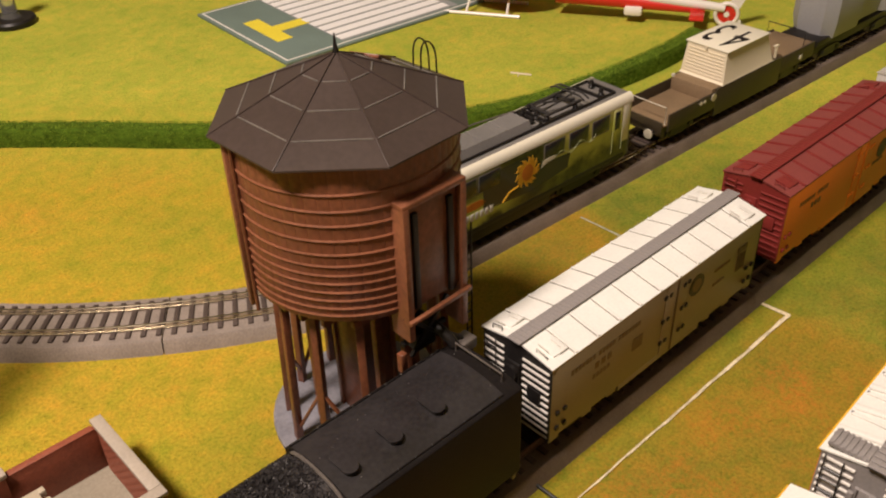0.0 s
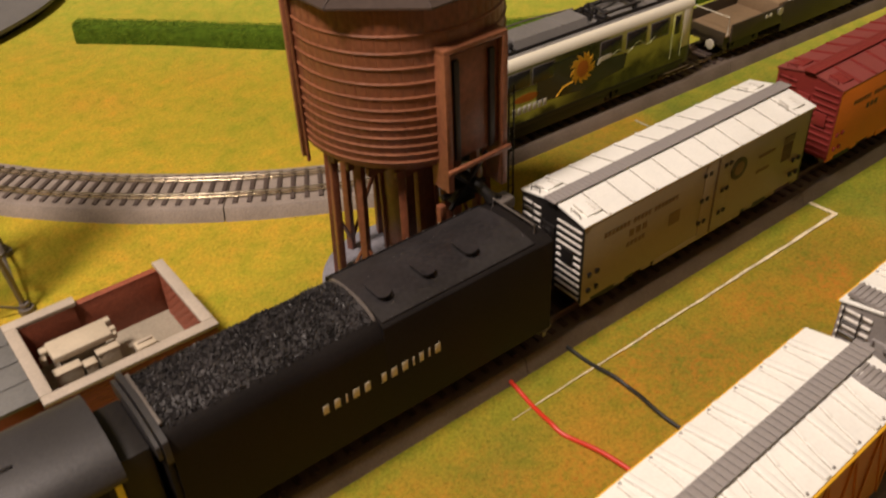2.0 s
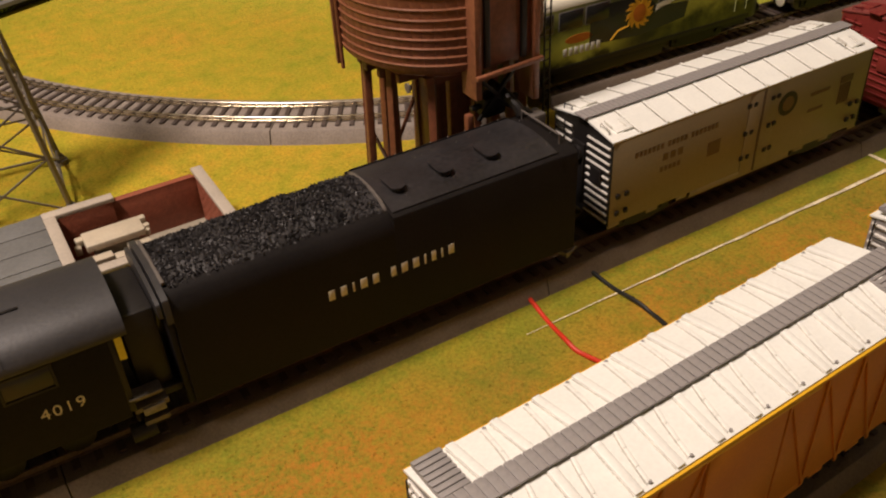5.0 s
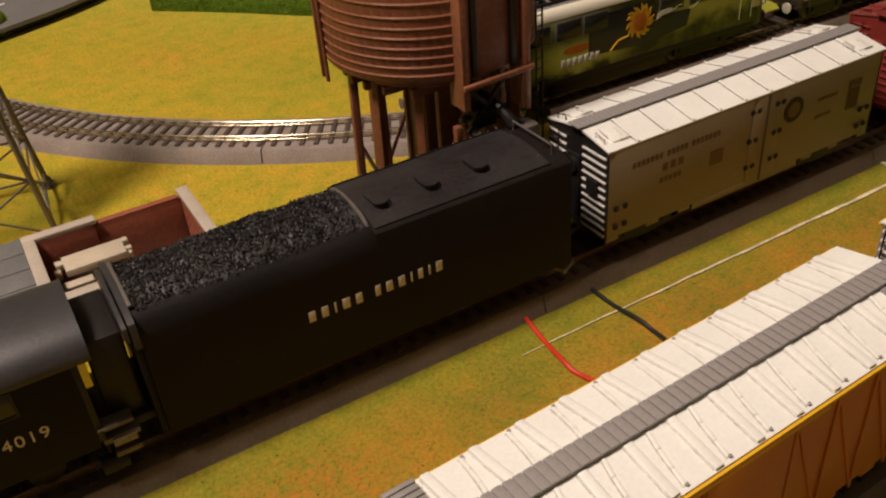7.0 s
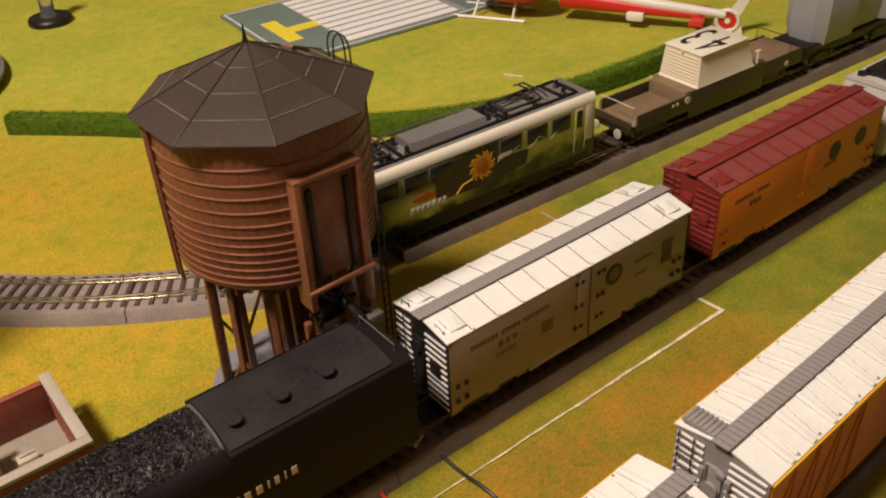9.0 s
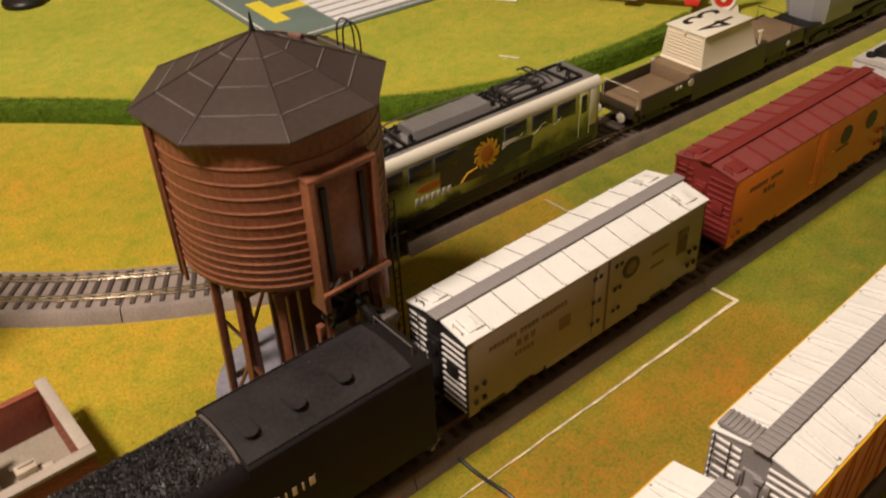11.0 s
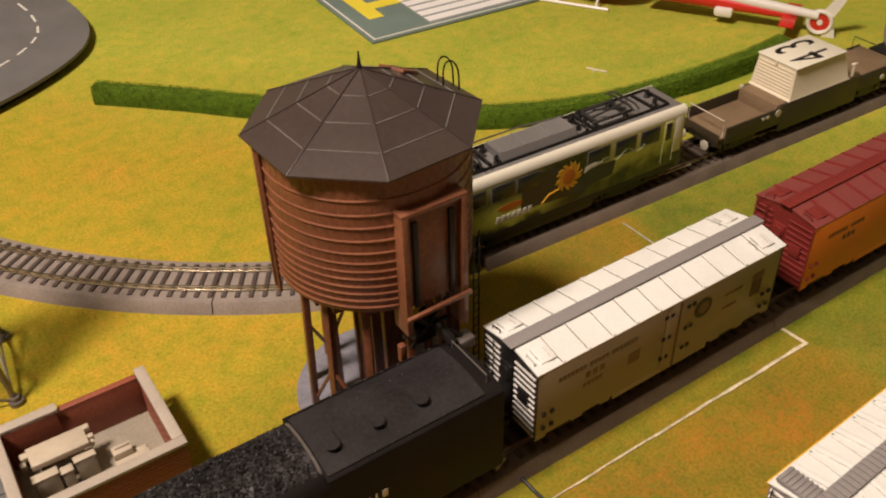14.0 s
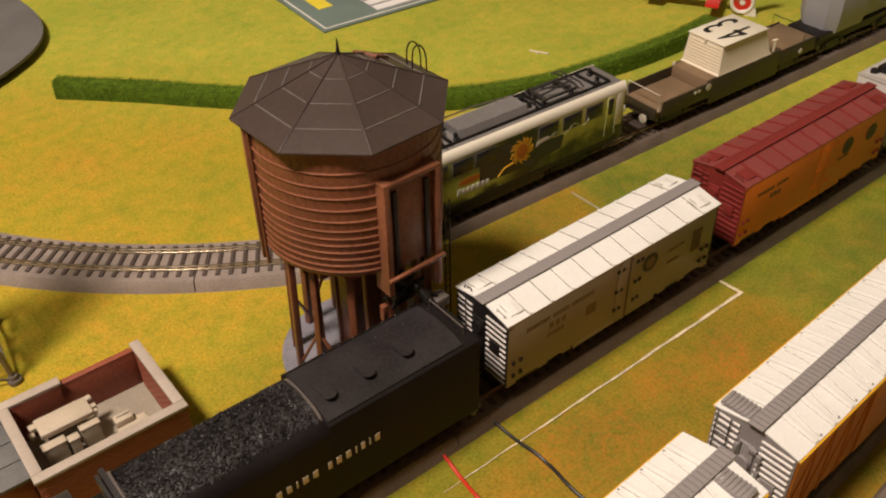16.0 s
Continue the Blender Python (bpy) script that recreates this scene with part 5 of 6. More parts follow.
def flat_wagon(s0):
    px, py = on_b(s0)
    t = thing("flat_wagon", px, py, 0, -2.1, "olive brown well wagon carrying a cream numbered load box", "wagon", "electric train")
    L = 178.0
    part("underframe", Kit().box(0, L, -14, 14, 19, 24, 0.4), OLIVE, t)
    part("well_floor", Kit().box(1.2, 54, -16, 16, 24, 25.2, 0.2), DECK, t, "brown wagon floor")
    for y0, y1 in ((-17.6, -16.2), (16.2, 17.6)):
        part("side_wall", Kit().box(6, 56, y0, y1, 20.5, 32.5, 0.3), OLIVE, t)
        part("side_wall", Kit().box(56, 134, y0, y1, 14.5, 34.4, 0.3), OLIVE, t)
        part("side_wall", Kit().box(134, L, y0, y1, 22, 33.2, 0.3), OLIVE, t)
    part("end_wall", Kit().box(0, 1.2, -16.5, 16.5, 20.5, 28.4, 0.3), OLIVE, t)
    part("raised_deck", Kit().box(52, 64, -16.2, 16.2, 24, 34.6, 0.4), DECK, t)
    part("load_deck", Kit().box(64, 136, -16.2, 16.2, 24, 34.6, 0.3), DECK, t)
    part("rear_deck", Kit().box(136, L, -16.2, 16.2, 24, 32.4, 0.3), DECK, t)
    part("lifting_eye", Kit().rod((52.5, 15.2, 34.6), (52.5, 15.2, 36.2), 1.3, 12), BUFFER, t)
    part("railing", Kit().tube([(5, 15, 25), (5, 15, 37), (5, -15, 37), (5, -15, 25)], 0.35, 6), BUFFER, t, "thin pale railing")
    part("railing", Kit().tube([(166, 15, 32), (166, 15, 43), (166, -15, 43), (166, -15, 32)], 0.35, 6), BLACK, t)
    for sx, r in ((53, 2.6), (43, 1.3), (39, 1.3)):
        part("round_plate", Kit().rod((sx, -17.7, 29.5), (sx, -18.1, 29.5), r, 20), BUFFER, t)
    part("round_plate", Kit().rod((160, -17.7, 26), (160, -18.2, 26), 2.0, 16), BUFFER, t)
    for xx, s in ((0, -1), (L, 1)):
        for yy in (-10, 10):
            bf = part("buffer", Kit().rod((xx, yy, 20.5), (xx + s * 4, yy, 20.5), 1.4, 10), BLACK, t)
            part("buffer_face", Kit().rod((xx + s * 4, yy, 20.5), (xx + s * 5, yy, 20.5), 3.2, 18), BUFFER, bf)
    truck(t, 24, 10, 13.2, 5.4)
    truck(t, L - 26, 10, 13.2, 5.4)
    b = thing("load_box", px, py, 34.7, -2.1, "cream louvred load box with black number on its lid", "load")
    k = Kit()
    lo = [k.bm.verts.new(p) for p in ((61.5, -17.6, 0), (123, -17.6, 0), (123, 17.6, 0), (61.5, 17.6, 0))]
    mi = [k.bm.verts.new(p) for p in ((63.0, -17.0, 1.2), (121, -17.0, 1.2), (121, 17.0, 1.2), (63.0, 17.0, 1.2))]
    hi = [k.bm.verts.new(p) for p in ((65.0, -15.4, 21.5), (112.5, -15.4, 21.5), (112.5, 15.4, 21.5), (65.0, 15.4, 21.5))]
    k.bm.faces.new(lo[::-1])
    k.bm.faces.new(hi)
    for p, q in ((lo, mi), (mi, hi)):
        for i in range(4):
            k.bm.faces.new((p[i], p[(i + 1) % 4], q[(i + 1) % 4], q[i]))
    part("shell", k, CREAM, b)
    part("lid", Kit().box(64.2, 113.3, -16.6, 16.6, 21.5, 22.5, 0.25), IVORY, b)
    for i in range(8):
        z = 2.6 + i * 2.25
        f = z / 21.5
        part("louvre", Kit().bar((62.9 + 2.0 * f, -15.4 + 1.4 * f, z), (62.9 + 2.0 * f, 15.4 - 1.4 * f, z), 0.7, 0.8, 0.15), CREAM, b)
    part("latch", Kit().box(63.4, 64.6, -0.8, 0.8, 19.5, 22.4, 0.2), CREAM, b)
    part("valve", Kit().rod((127, -15.4, 0), (127, -15.4, 8.5), 1.0, 10).box(125, 130, -16, -14.0, 8.2, 9.2, 0.2), CREAM, b)
    for word, nx, ny in (("4", 87.0, -8.6), ("3", 89.5, 8.6)):
        num = text_mesh("digit", word, 50, BLACK, 0.08, 0.05)
        xs, ys = [v.co.x for v in num.vertices], [v.co.y for v in num.vertices]
        cx, cy = (min(xs) + max(xs)) / 2, (min(ys) + max(ys)) / 2
        for v in num.vertices:
            v.co.x, v.co.y = (v.co.x - cx) * 0.44, v.co.y - cy
        part("digit", num, None, b, "large black digit", at_mm(nx, ny, 22.62, 0, 0, 90))
    return t


flat_wagon(124)


def silo_wagon(s0):
    px, py = on_b(s0)
    t = thing("silo_wagon", px, py, 0, -2.1, "grey faceted silo wagon on a black frame", "wagon", "electric train")
    part("frame", Kit().box(0, 130, -13, 13, 18, 25, 0.6).box(2, 26, -15, 15, 24.5, 29, 0.5), BLACK, t)
    k = Kit()
    outline = [(13, -10), (20, -18), (56, -18), (62, -12), (100, -12), (106, -18), (128, -18), (128, 18), (20, 18), (13, 10)]
    lo = [k.bm.verts.new((x * 0.98 + 2, y * 0.9, 27)) for x, y in outline]
    mi = [k.bm.verts.new((x, y, 38)) for x, y in outline]
    hi = [k.bm.verts.new((x, y, 66)) for x, y in outline]
    tp = [k.bm.verts.new((x * 0.97 + 2, y * 0.7, 74)) for x, y in outline]
    for p, q in ((lo, mi), (mi, hi), (hi, tp)):
        for i in range(len(outline)):
            k.bm.faces.new((p[i], p[(i + 1) % 10], q[(i + 1) % 10], q[i]))
    k.bm.faces.new(lo[::-1])
    k.bm.faces.new(tp)
    part("silo", k, SILOGREY, t)
    for yy in (-10, 10):
        bf = part("buffer", Kit().rod((0, yy, 21), (-3, yy, 21), 1.4, 10), BLACK, t)
        part("buffer_face", Kit().rod((-3, yy, 21), (-4, yy, 21), 3.0, 18), YELLOW, bf)
    truck(t, 26, 10, 13.2, 5.4)
    truck(t, 104, 10, 13.2, 5.4)
    return t


silo_wagon(309)


def far_wagon(x, y):
    t = thing("covered_wagon", x, y, 0, 0, "pale grey wagon with black roof fittings behind the orange car", "wagon")
    part("body", Kit().box(0, 120, -17, 17, 19, 60, 0.8), SILVER, t)
    part("end_band", Kit().box(-0.6, 0.4, -17.3, 17.3, 52, 54, 0.2), STEEL, t)
    part("roof", Kit().run([(-17.6, 60), (-15, 62.0), (0, 63.5), (15, 62.0), (17.6, 60)], -0.5, 121), SILVER, t)
    part("roof_gear", Kit().box(6, 40, -9, 9, 62, 67, 1.2).rod((16, 0, 66), (16, 0, 71), 2.2, 14).rod((8, -12, 62), (34, -12, 65), 1.2, 8), BLACK, t)
    part("hatch", Kit().lathe([(3, 60), (3, 64.5), (2.2, 65)], 18, Matrix.Translation((5, 9, 0))), BLACK, t)
    part("frame", Kit().box(-4, 124, -10, 10, 16.5, 20, 0.4), BLACK, t)
    truck(t, 22)
    truck(t, 98)
    return t


far_wagon(700, YA)


# ---- brick yard shed and its lean-to ----
def shed():
    t = thing("brick_shed", 168, 419, 0, 0, "roofless red brick shed with pale coping and concrete floor", "shed")
    W, D, H, th = 69.0, 55.0, 27.0, 4.0
    part("floor_slab", Kit().box(0.5, W - 0.5, 0.5, D - 0.5, 0, 2.0, 0.2), FLOORGREY, t)
    part("wall", Kit().box(0, W, 0, th, 0, H - 2, 0.2), BRICK, t)
    part("wall", Kit().box(0, 28, D - th, D, 0, H - 2, 0.2), BRICK, t)
    part("wall", Kit().box(28, W, D - th + 1.2, D, 0, H - 3.4, 0.2), BRICK, t)
    part("wall", Kit().box(0, th, th, D - th, 0, H - 2, 0.2), BRICK, t)
    part("wall", Kit().box(W - th, W, th, D - th, 0, H - 2, 0.2), BRICK, t)
    part("coping", Kit().box(-0.6, W + 0.6, -0.6, th + 0.4, H - 2, H, 0.3), COPING, t)
    part("coping", Kit().box(-0.6, 29, D - th - 0.4, D + 0.6, H - 2, H, 0.3), COPING, t)
    part("coping", Kit().box(29.4, W - th - 0.6, D - th + 0.9, D + 0.3, H - 3.4, H - 2.6, 0.2), BRICK, t)
    part("coping", Kit().box(-0.6, th + 0.4, th + 0.5, D - th - 0.5, H - 2, H, 0.3), COPING, t)
    part("coping", Kit().box(W - th - 0.4, W + 0.6, th + 0.5, D + 0.6, H - 2, H, 0.3), COPING, t)
    # courses of bricks on the visible faces
    bx = Kit().box(0, 4.2, -0.25, 0.3, 0, 1.7, 0.12).mesh("brick", BRICK)
    for r in range(11):
        for c in range(15):
            x0 = 0.6 + c * 4.55 + (2.2 if r % 2 else 0)
            if x0 + 4.2 > W - 0.3:
                continue
            part("brick", bx, None, t, m=at_mm(x0, 0, 2.2 + r * 2.05))
    by = Kit().box(-0.25, 0.3, 0, 4.2, 0, 1.7, 0.12).mesh("brick", BRICK)
    for r in range(11):
        for c in range(10):
            y0 = th + 0.4 + c * 4.55 + (2.2 if r % 2 else 0)
            if y0 + 4.2 > D - th:
                continue
            part("brick", by, None, t, m=at_mm(W - th, y0, 2.4 + r * 2.05))
    l = thing("lean_to", 90, 423, 0, 0, "low lean-to with grey grooved sheet roof and orange brick walls", "shed")
    part("wall", Kit().box(46, 77.4, 1.5, 49, 0, 25.2, 0.3), BRICK, l)
    part("roof", Kit().box(44.5, 77.6, 0, 50.5, 25.2, 26.4, 0.2), SLATE, l)
    for i in range(4):
        part("roof_panel", Kit().box(44, 77.4, -0.3 + i * 12.8, 12.0 + i * 12.8, 26.4, 27.3, 0.25), SLATE, l)
    return t


shed()


def yard_machine():
    t = thing("machine", 181, 441, 2.0, 0, "dull cream model machine with flat bed top, cabinets greyed for shade", "machine")
    part("bed", Kit().box(-2, 22.5, 9.5, 21.5, 14.2, 17.2, 0.4), MACHINE, t)
    part("jaw", Kit().box(-5, -1.8, 17, 20.5, 13.6, 16.6, 0.4).box(-6.2, -3.6, 14.5, 17.5, 11, 14.6, 0.3), MACHINE, t)
    part("jaw", Kit().box(22.3, 25, 18.5, 21.5, 14.2, 17.2, 0.4).box(22.3, 25.2, 13.5, 16, 13.2, 16, 0.3).rod((23.5, 12, 12.5), (23.5, 12, 15), 1.1, 10), MACHINE, t)
    # pedestal and cabinet bodies take the darker floor grey to paint their shade
    part("pedestal", Kit().box(1, 19.5, 12, 20, 0, 14.2, 0.4), FLOORGREY, t)
    for x0, x1, y0, y1, h in ((-4, 7, 5, 9.4, 12.3), (7.4, 12.8, 4.6, 8.6, 10.8), (13.6, 23.2, 6, 10.8, 12.6)):
        c = part("cabinet", Kit().box(x0 + 0.4, x1 - 0.4, y0 + 0.3, y1, 0, h - 1.0, 0.3), FLOORGREY, t)
        part("cabinet_top", Kit().box(x0, x1, y0, y1 + 0.3, h - 1.0, h, 0.3), MACHINE, c)
    b = thing("workbench", 210, 447, 2.0, 0, "small dull cream bench block on the shed floor", "bench")
    part("block", Kit().box(0.5, 9.2, 1.4, 6.8, 0, 5, 0.4), MACHINE, b)
    part("ledge", Kit().box(0, 15.5, -3.0, 1.2, 0, 1.6, 0.3).box(9.3, 15, 1.2, 4, 0, 1.4, 0.2), MACHINE, b)
    part("plank", Kit().box(2, 8.4, 4.2, 5.2, 5, 5.9, 0.2), COPING, b)


yard_machine()


# ---- lattice mast ----
def mast():
    t = thing("lattice_mast", 159, 544, 0, -6, "tall dark grey steel lattice mast on small feet", "mast")
    Hm, b, tp = MAST_H, 26.5, 3.0
    corners = ((1, 1), (1, -1), (-1, -1), (-1, 1))

    def at(c, f):
        w = b + (tp - b) * f
        return Vector((c[0] * w, c[1] * w, 1.5 + Hm * f))

    levels = [0.0, 0.12, 0.235, 0.34, 0.44, 0.53, 0.61, 0.69, 0.76, 0.82, 0.88, 0.94, 1.0]
    for c in corners:
        part("leg", Kit().bar(at(c, 0), at(c, 1), 2.2, 2.2, 0.3), STEEL, t)
        part("foot", Kit().rod((c[0] * b, c[1] * b, 0), (c[0] * b, c[1] * b, 2.6), 3.6, 12).rod((c[0] * b, c[1] * b, 2.6), (c[0] * b, c[1] * b, 5), 2.2, 10), STEEL, t)
    for i in range(4):
        p, q = corners[i], corners[(i + 1) % 4]
        for f0, f1 in zip(levels, levels[1:]):
            part("diagonal", Kit().bar(at(p, f0), at(q, f1), 0.9, 0.9, 0.1), STEEL, t)
            part("diagonal", Kit().bar(at(q, f0), at(p, f1), 0.9, 0.9, 0.1), STEEL, t)
            part("strut", Kit().bar(at(p, f1), at(q, f1), 0.9, 0.9, 0.1), STEEL, t)
    part("strut", Kit().bar(at((1, 1), 0.03), at((1, -1), 0.03), 0.9, 0.9, 0.1), STEEL, t)
    return t


MAST_H = 232.0
mast()


# ---- hedge and bush ----
def catmull(pts, n):
    out = []
    for i in range(len(pts) - 1):
        p0, p1, p2, p3 = (Vector(pts[max(0, min(len(pts) - 1, i + d))]) for d in (-1, 0, 1, 2))
        for k in range(n):
            u = k / n
            out.append(0.5 * ((2 * p1) + (p2 - p0) * u + (2 * p0 - 5 * p1 + 4 * p2 - p3) * u * u + (3 * p1 - p0 - 3 * p2 + p3) * u ** 3))
    return out + [Vector(pts[-1])]


def hedge():
    t = thing("hedge", 0, 0, 0, 0, "long clipped dark green hedge strip curving across the grass", "hedge")
    line = catmull([(311, 808), (357, 762), (410, 704), (470, 646), (533, 598), (599, 568), (680, 555), (740, 552), (792, 555)], 14)
    k = Kit()
    prof = [(-6.2, -0.2), (-6.6, 6), (-6.3, 11.5), (-5.0, 14.0), (0, 14.8), (5.0, 14.0), (6.3, 11.5), (6.6, 6), (6.2, -0.2)]
    rings = []
    for i, p in enumerate(line):
        d = (line[min(i + 1, len(line) - 1)] - line[max(i - 1, 0)]).normalized()
        nrm = Vector((-d.y, d.x))
        ring = []
        for y, z in prof:
            w = 0.7 * noise.noise(Vector((p.x * 0.21, p.y * 0.21, z * 0.3 + y)))
            q = p + nrm * (-(y + w))
            ring.append(k.bm.verts.new((q.x, q.y, max(-0.2, z + w))))
        rings.append(ring)
    for a, b in zip(rings, rings[1:]):
        for j in range(len(prof) - 1):
            k.bm.faces.new((a[j], a[j + 1], b[j + 1], b[j]))
    k.bm.faces.new(rings[0])
    k.bm.faces.new(rings[-1][::-1])
    part("body", k, HEDGE, t)
    rh = random.Random(8)
    vv, ff = [], []
    for i in range(34000):
        u = rh.random() * (len(line) - 1.001)
        j = int(u)
        p = line[j].lerp(line[j + 1], u - j)
        d = (line[j + 1] - line[j]).normalized()
        nrm = Vector((-d.y, d.x))
        a = rh.uniform(-0.25, math.pi + 0.25)
        y, z = 6.7 * max(-1, min(1, 1.35 * math.cos(a))), 8 + 7.0 * max(-1.1, min(1, 1.3 * math.sin(a)))
        if abs(y) > 6.4:
            z = rh.uniform(0, 14)
        q = p - nrm * y
        c = Vector((q.x, q.y, z))
        r = rh.uniform(0.25, 0.62)
        e = Euler((rh.uniform(0, 6), rh.uniform(0, 6), rh.uniform(0, 6))).to_matrix()
        n0 = len(vv)
        vv += [(c + e @ Vector((r, 0, 0))) * MM, (c + e @ Vector((-r * 0.5, r * 0.8, 0))) * MM, (c + e @ Vector((-r * 0.5, -r * 0.8, 0))) * MM]
        ff.append((n0, n0 + 1, n0 + 2))
    lm = bpy.data.meshes.new("hedge_leaves")
    lm.from_pydata(vv, [], ff)
    lm.materials.append(LEAF)
    tagged(part("leaves", lm, None, t), kind="stuff")


hedge()


def bush(x, y, r):
    t = thing("bush", x, y, 0, 0, "low rounded light green flock bush beside the road plate", "bush")
    rb = random.Random(4)
    k = Kit()
    for i in range(16):
        a, d = rb.uniform(0, 6.28), rb.uniform(0, 0.6) * r
        k.ball((d * math.cos(a), d * math.sin(a), rb.uniform(0.25, 0.62) * r), rb.uniform(0.3, 0.48) * r, 2)
    for v in k.bm.verts:
        v.co += v.co.normalized() * 1.6 * noise.noise(v.co * 0.35)
        v.co.z = max(0, v.co.z)
    part("crown", k, LEAF, t)
    part("trunk", Kit().rod((0, 0, 0), (0, 0, r * 0.4), 1.6, 8, 1.1), SLEEPER, t)
    vv, ff = [], []
    for i in range(5000):
        a, b = rb.uniform(0, 6.28), rb.uniform(0.02, 1.5)
        rr = r * rb.uniform(0.75, 1.0)
        c = Vector((rr * math.cos(a) * math.cos(b), rr * math.sin(a) * math.cos(b), rr * math.sin(b) * 0.95))
        s = rb.uniform(0.4, 1.1)
        e = Euler((rb.uniform(0, 6), rb.uniform(0, 6), rb.uniform(0, 6))).to_matrix()
        n0 = len(vv)
        vv += [(c + e @ Vector((s, 0, 0))) * MM, (c + e @ Vector((-s * 0.5, s * 0.8, 0))) * MM, (c + e @ Vector((-s * 0.5, -s * 0.8, 0))) * MM]
        ff.append((n0, n0 + 1, n0 + 2))
    lm = bpy.data.meshes.new("bush_leaves")
    lm.from_pydata(vv, [], ff)
    lm.materials.append(LEAF)
    tagged(part("leaves", lm, None, t), kind="stuff")


bush(188, 838, 25)


# ---- heliport mat, road plate, stand, helicopter ----
def heliport():
    t = thing("heliport_mat", 533, 770, 0, -3.5, "grey-green runway mat with white stripes and yellow mark", "mat")
    U, V = 300.0, 156.0
    part("plate", Kit().box(0, U, 0, V, 0, 2.4, 0.6), RUNWAY, t)
    for b in ((3, U - 3, 3, 4.6), (3, 4.6, 4.6, V - 4.6), (3, U - 3, V - 4.6, V - 3)):
        part("border_line", Kit().box(*b, 2.4, 2.75), WHITE, t)
    part("stripe_field", Kit().box(61, 190, 8, V - 8, 2.4, 2.65), RUNWAY_GREY, t, "mid grey field")
    for i in range(10):
        part("stripe", Kit().box(62, 182, 11 + i * 13.8, 21 + i * 13.8, 2.65, 2.95), MATWHITE, t)
    part("mark", Kit().box(19, 34, 44, 104, 2.4, 2.8), MARKYELLOW, t, "yellow landing mark")
    part("mark", Kit().box(34, 64, 64, 79, 2.4, 2.8), MARKYELLOW, t)
    part("beacon", Kit().box(222, 240, 4, 14, 2.4, 5, 0.5), WHITE, t)


heliport()


def road_plate():
    t = thing("road_plate", 0, 0, 0, 0, "raised grey road plate with rounded corner and dashed lane line", "road")
    out = catmull([(60, 770), (150, 795), (215, 818), (262, 840), (305, 870), (332, 903), (345, 945), (345, 1000), (335, 1080), (320, 1200)], 6)
    poly = [(p.x, p.y) for p in out] + [(60, 1200)]
    inner = [(x - 5 if x > 70 else x, y + 7 if y < 1150 else y) for x, y in poly]
    # black fill added under the plate, standing for the shadow below its edge
    part("shade_plinth", Kit().slab(inner, 0, 6.6), BLACK, t, "black fill painting the shade under the plate")
    part("plate", Kit().slab(poly, 6.6, 9.4), TARMAC, t)
    dashes = catmull([(200, 868), (250, 890), (285, 918), (304, 950), (308, 1000), (300, 1060)], 12)
    for i in range(0, len(dashes) - 4, 7):
        part("lane_dash", Kit().bar((dashes[i].x, dashes[i].y, 9.5), (dashes[i + 4].x, dashes[i + 4].y, 9.5), 2.0, 0.35), WHITE, t)


road_plate()

stand = thing("display_stand", 415, 1037, 0, 0, "round black display stand with clear plastic post", "stand")
part("base", Kit().lathe([(20, 0), (21, 1), (21, 4.5), (19.5, 6.4), (8, 7)], 40), BLACK, stand)
GLASS = bpy.data.materials.new("clear_plastic")
GLASS.use_nodes = True
GLASS.node_tree.nodes["Principled BSDF"].inputs["Transmission Weight"].default_value = 0.9
GLASS.node_tree.nodes["Principled BSDF"].inputs["Roughness"].default_value = 0.12
part("post", Kit().lathe([(9, 6.9), (7, 10), (6.5, 40), (8, 60), (3, 62)], 20), GLASS, stand, "clear plastic post")


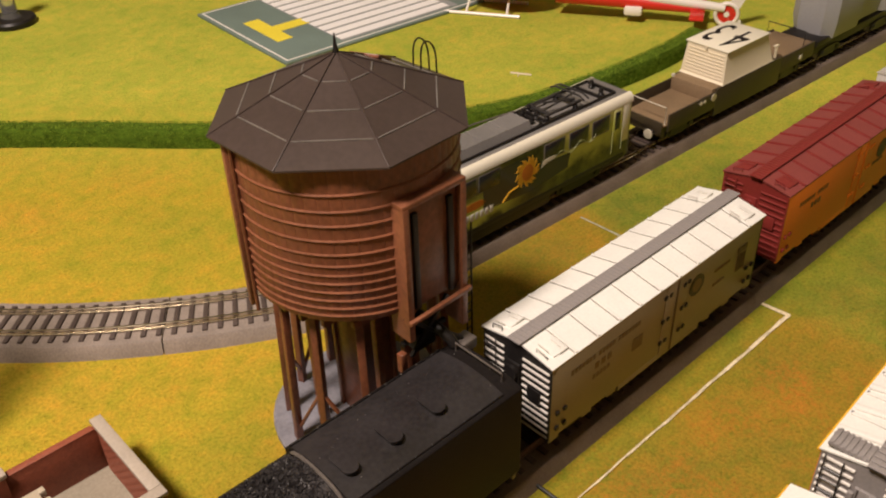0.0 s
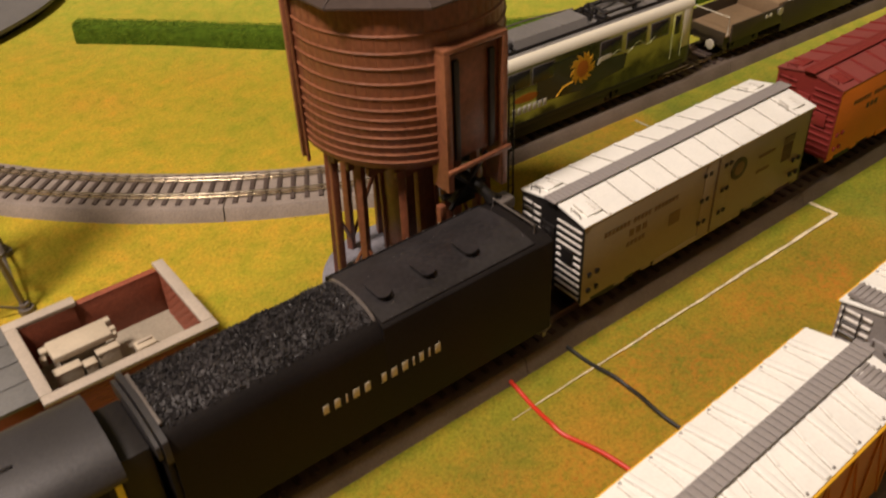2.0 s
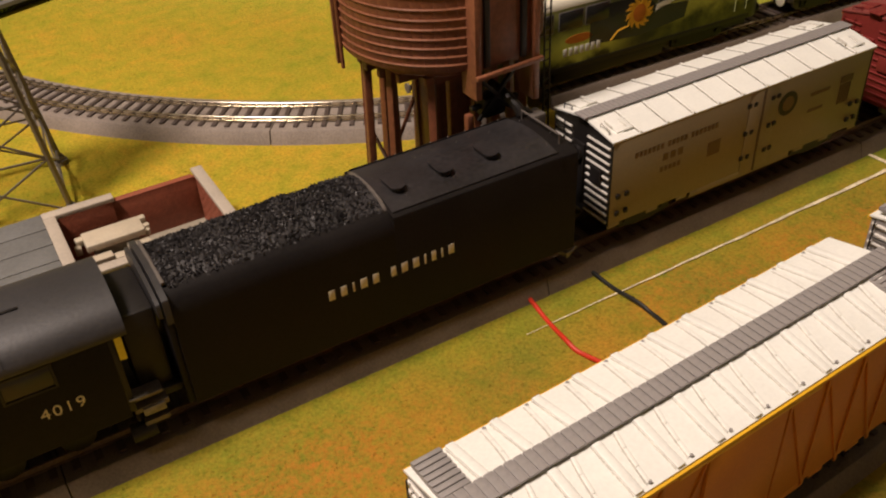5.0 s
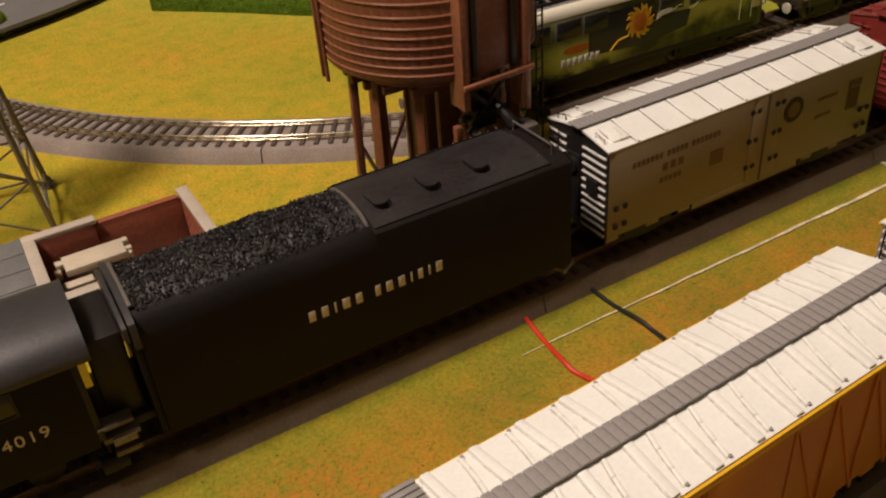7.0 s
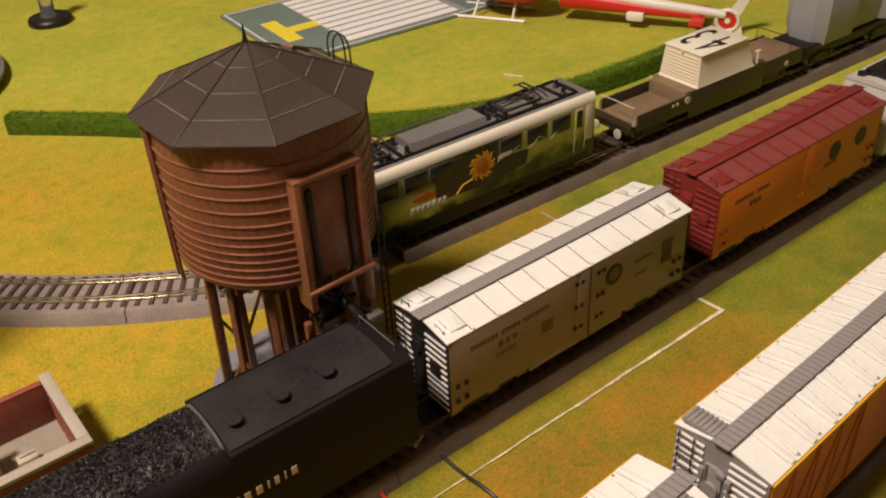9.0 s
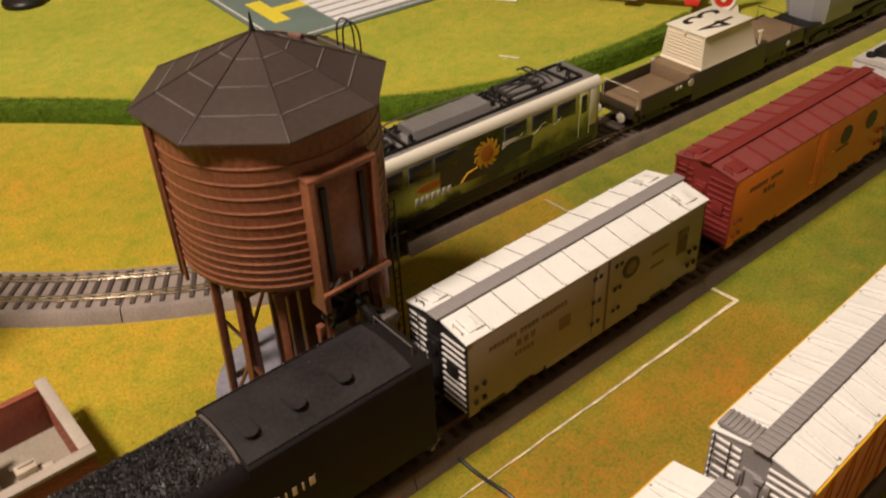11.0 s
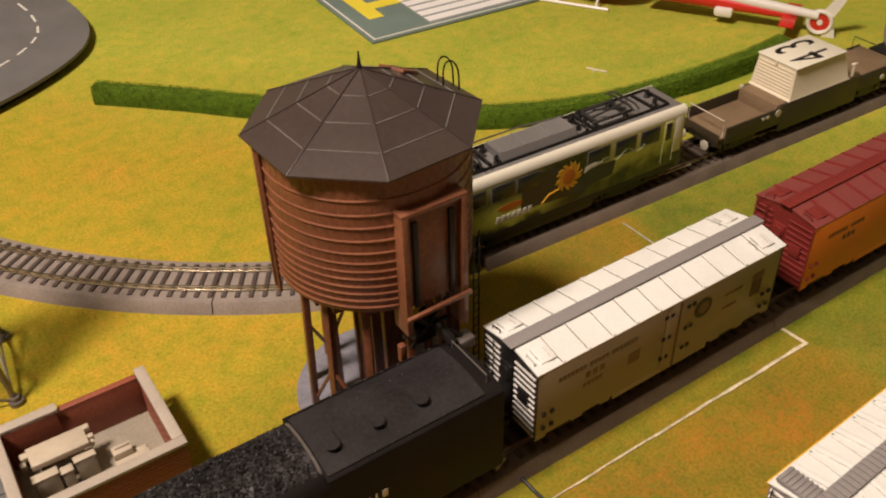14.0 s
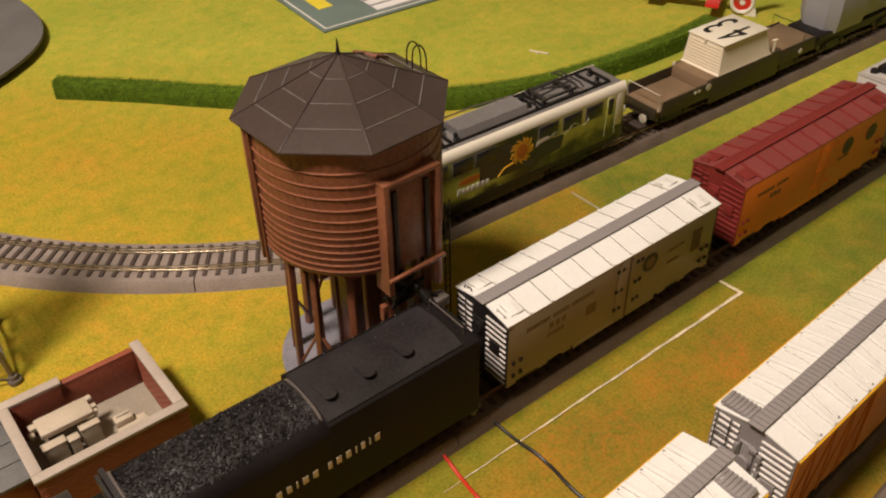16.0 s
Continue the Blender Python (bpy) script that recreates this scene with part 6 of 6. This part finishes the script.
def helicopter():
    t = thing("helicopter", 846, 555, 0, 120, "red and white toy helicopter with shrouded tail fan", "helicopter")
    # local x runs from the tail fan forward to the cabin
    part("tail_boom", Kit().rod((8, 0, 17), (152, 0, 28), 3.6, 16, 6.2), SHELLWHITE, t)
    part("boom_belly", Kit().rod((30, 0, 14.0), (152, 0, 22), 3.2, 14, 10.5), RED, t, "red belly strake")
    ring = Kit()
    n, m = 36, 8
    rr = []
    for i in range(n):
        a = 2 * math.pi * i / n
        rr.append([ring.bm.verts.new(((9.2 + 1.9 * math.cos(b)) * math.cos(a), 2.6 * math.sin(b), 13.0 + (9.2 + 1.9 * math.cos(b)) * math.sin(a))) for b in [2 * math.pi * j / m for j in range(m)]])
    for i in range(n):
        p, q = rr[i], rr[(i + 1) % n]
        for j in range(m):
            ring.bm.faces.new((p[j], p[(j + 1) % m], q[(j + 1) % m], q[j]))
    fan = part("fan_shroud", ring, SHELLWHITE, t, "", at_mm(6, 0, -0.9))
    part("fan_plate", Kit().rod((0, -0.6, 13), (0, 0.6, 13), 8.2, 30), RED, fan, "red fan disc")
    part("fan_hub", Kit().rod((0, -1.6, 13), (0, 1.6, 13), 2.4, 16), SHELLWHITE, fan)
    for i in range(10):
        a = 2 * math.pi * i / 10
        part("fan_blade", Kit().bar((2.2 * math.cos(a), 0, 13 + 2.2 * math.sin(a)), (8 * math.cos(a), 0, 13 + 8 * math.sin(a)), 2.0, 0.7, 0.1), RED, fan)
    part("fin", Kit().slab([(-4, 18), (6, 20), (-8, 44), (-15, 44)], -1.2, 1.2, pose(0, 0, 0, 90)), SHELLWHITE, t)
    part("lower_fin", Kit().slab([(-6, 8), (6, 5), (2, 0.2), (-8, 0.2)], -1.0, 1.0, pose(0, 0, 0, 90)), SHELLWHITE, t)
    part("tailplane", Kit().box(24, 36, 2, 26, 13, 15, 0.7), RED, t, "red tailplane")
    part("tailplane", Kit().box(24, 36, -26, -2, 13, 15, 0.7), RED, t, "red tailplane")
    k = Kit().ball((198, 0, 32), 24, 3)
    for v in k.bm.verts:
        v.co.x = 198 + (v.co.x - 198) * 1.7
        v.co.z = 32 + (v.co.z - 32) * 0.8
    part("cabin", k, RED, t)
    for s in (-18, 18):
        part("skid", Kit().rod((182, s, 1.6), (252, s, 1.6), 1.6, 10), SHELLWHITE, t)
        part("strut", Kit().rod((194, s, 1.6), (194, s * 0.4, 16), 1.2, 8), SHELLWHITE, t)
        part("strut", Kit().rod((232, s, 1.6), (228, s * 0.4, 20), 1.2, 8), SHELLWHITE, t)
    part("pod", Kit().box(76, 92, 2, 10, 7, 15, 2.5), SHELLWHITE, t)


helicopter()

# ---- a splinter on the far lawn ----
solo("splinter", Kit().bar((647, 628, 0.7), (655, 613, 0.7), 1.6, 1.2, 0.3).bar((650, 622, 0.6), (646, 619, 0.6), 0.9, 0.9, 0.2), CREAM, "pale wood splinter lying on the grass mat", "splinter")

# ---- cables from the roadbed ----
solo("red_cable", Kit().tube([(v.x, v.y, 1.25 + 0.5 * math.sin(i * 0.4)) for i, v in enumerate(catmull([(323, 341), (322, 333), (321, 323), (319.8, 313), (319.6, 306), (321.5, 299), (325, 285), (329, 258)], 6))], 0.95, 8), WIRE_RED, "thin red track feeder cable lying on the grass", "cable")
solo("black_cable", Kit().tube([(v.x, v.y, 1.2 + 0.4 * math.sin(i * 0.5)) for i, v in enumerate(catmull([(354, 341), (354.5, 334), (355.5, 321), (356.8, 310), (357, 302), (355.5, 288), (357, 272), (360, 256)], 6))], 0.9, 8), WIRE_BLACK, "thin black track feeder cable lying on the grass", "cable")
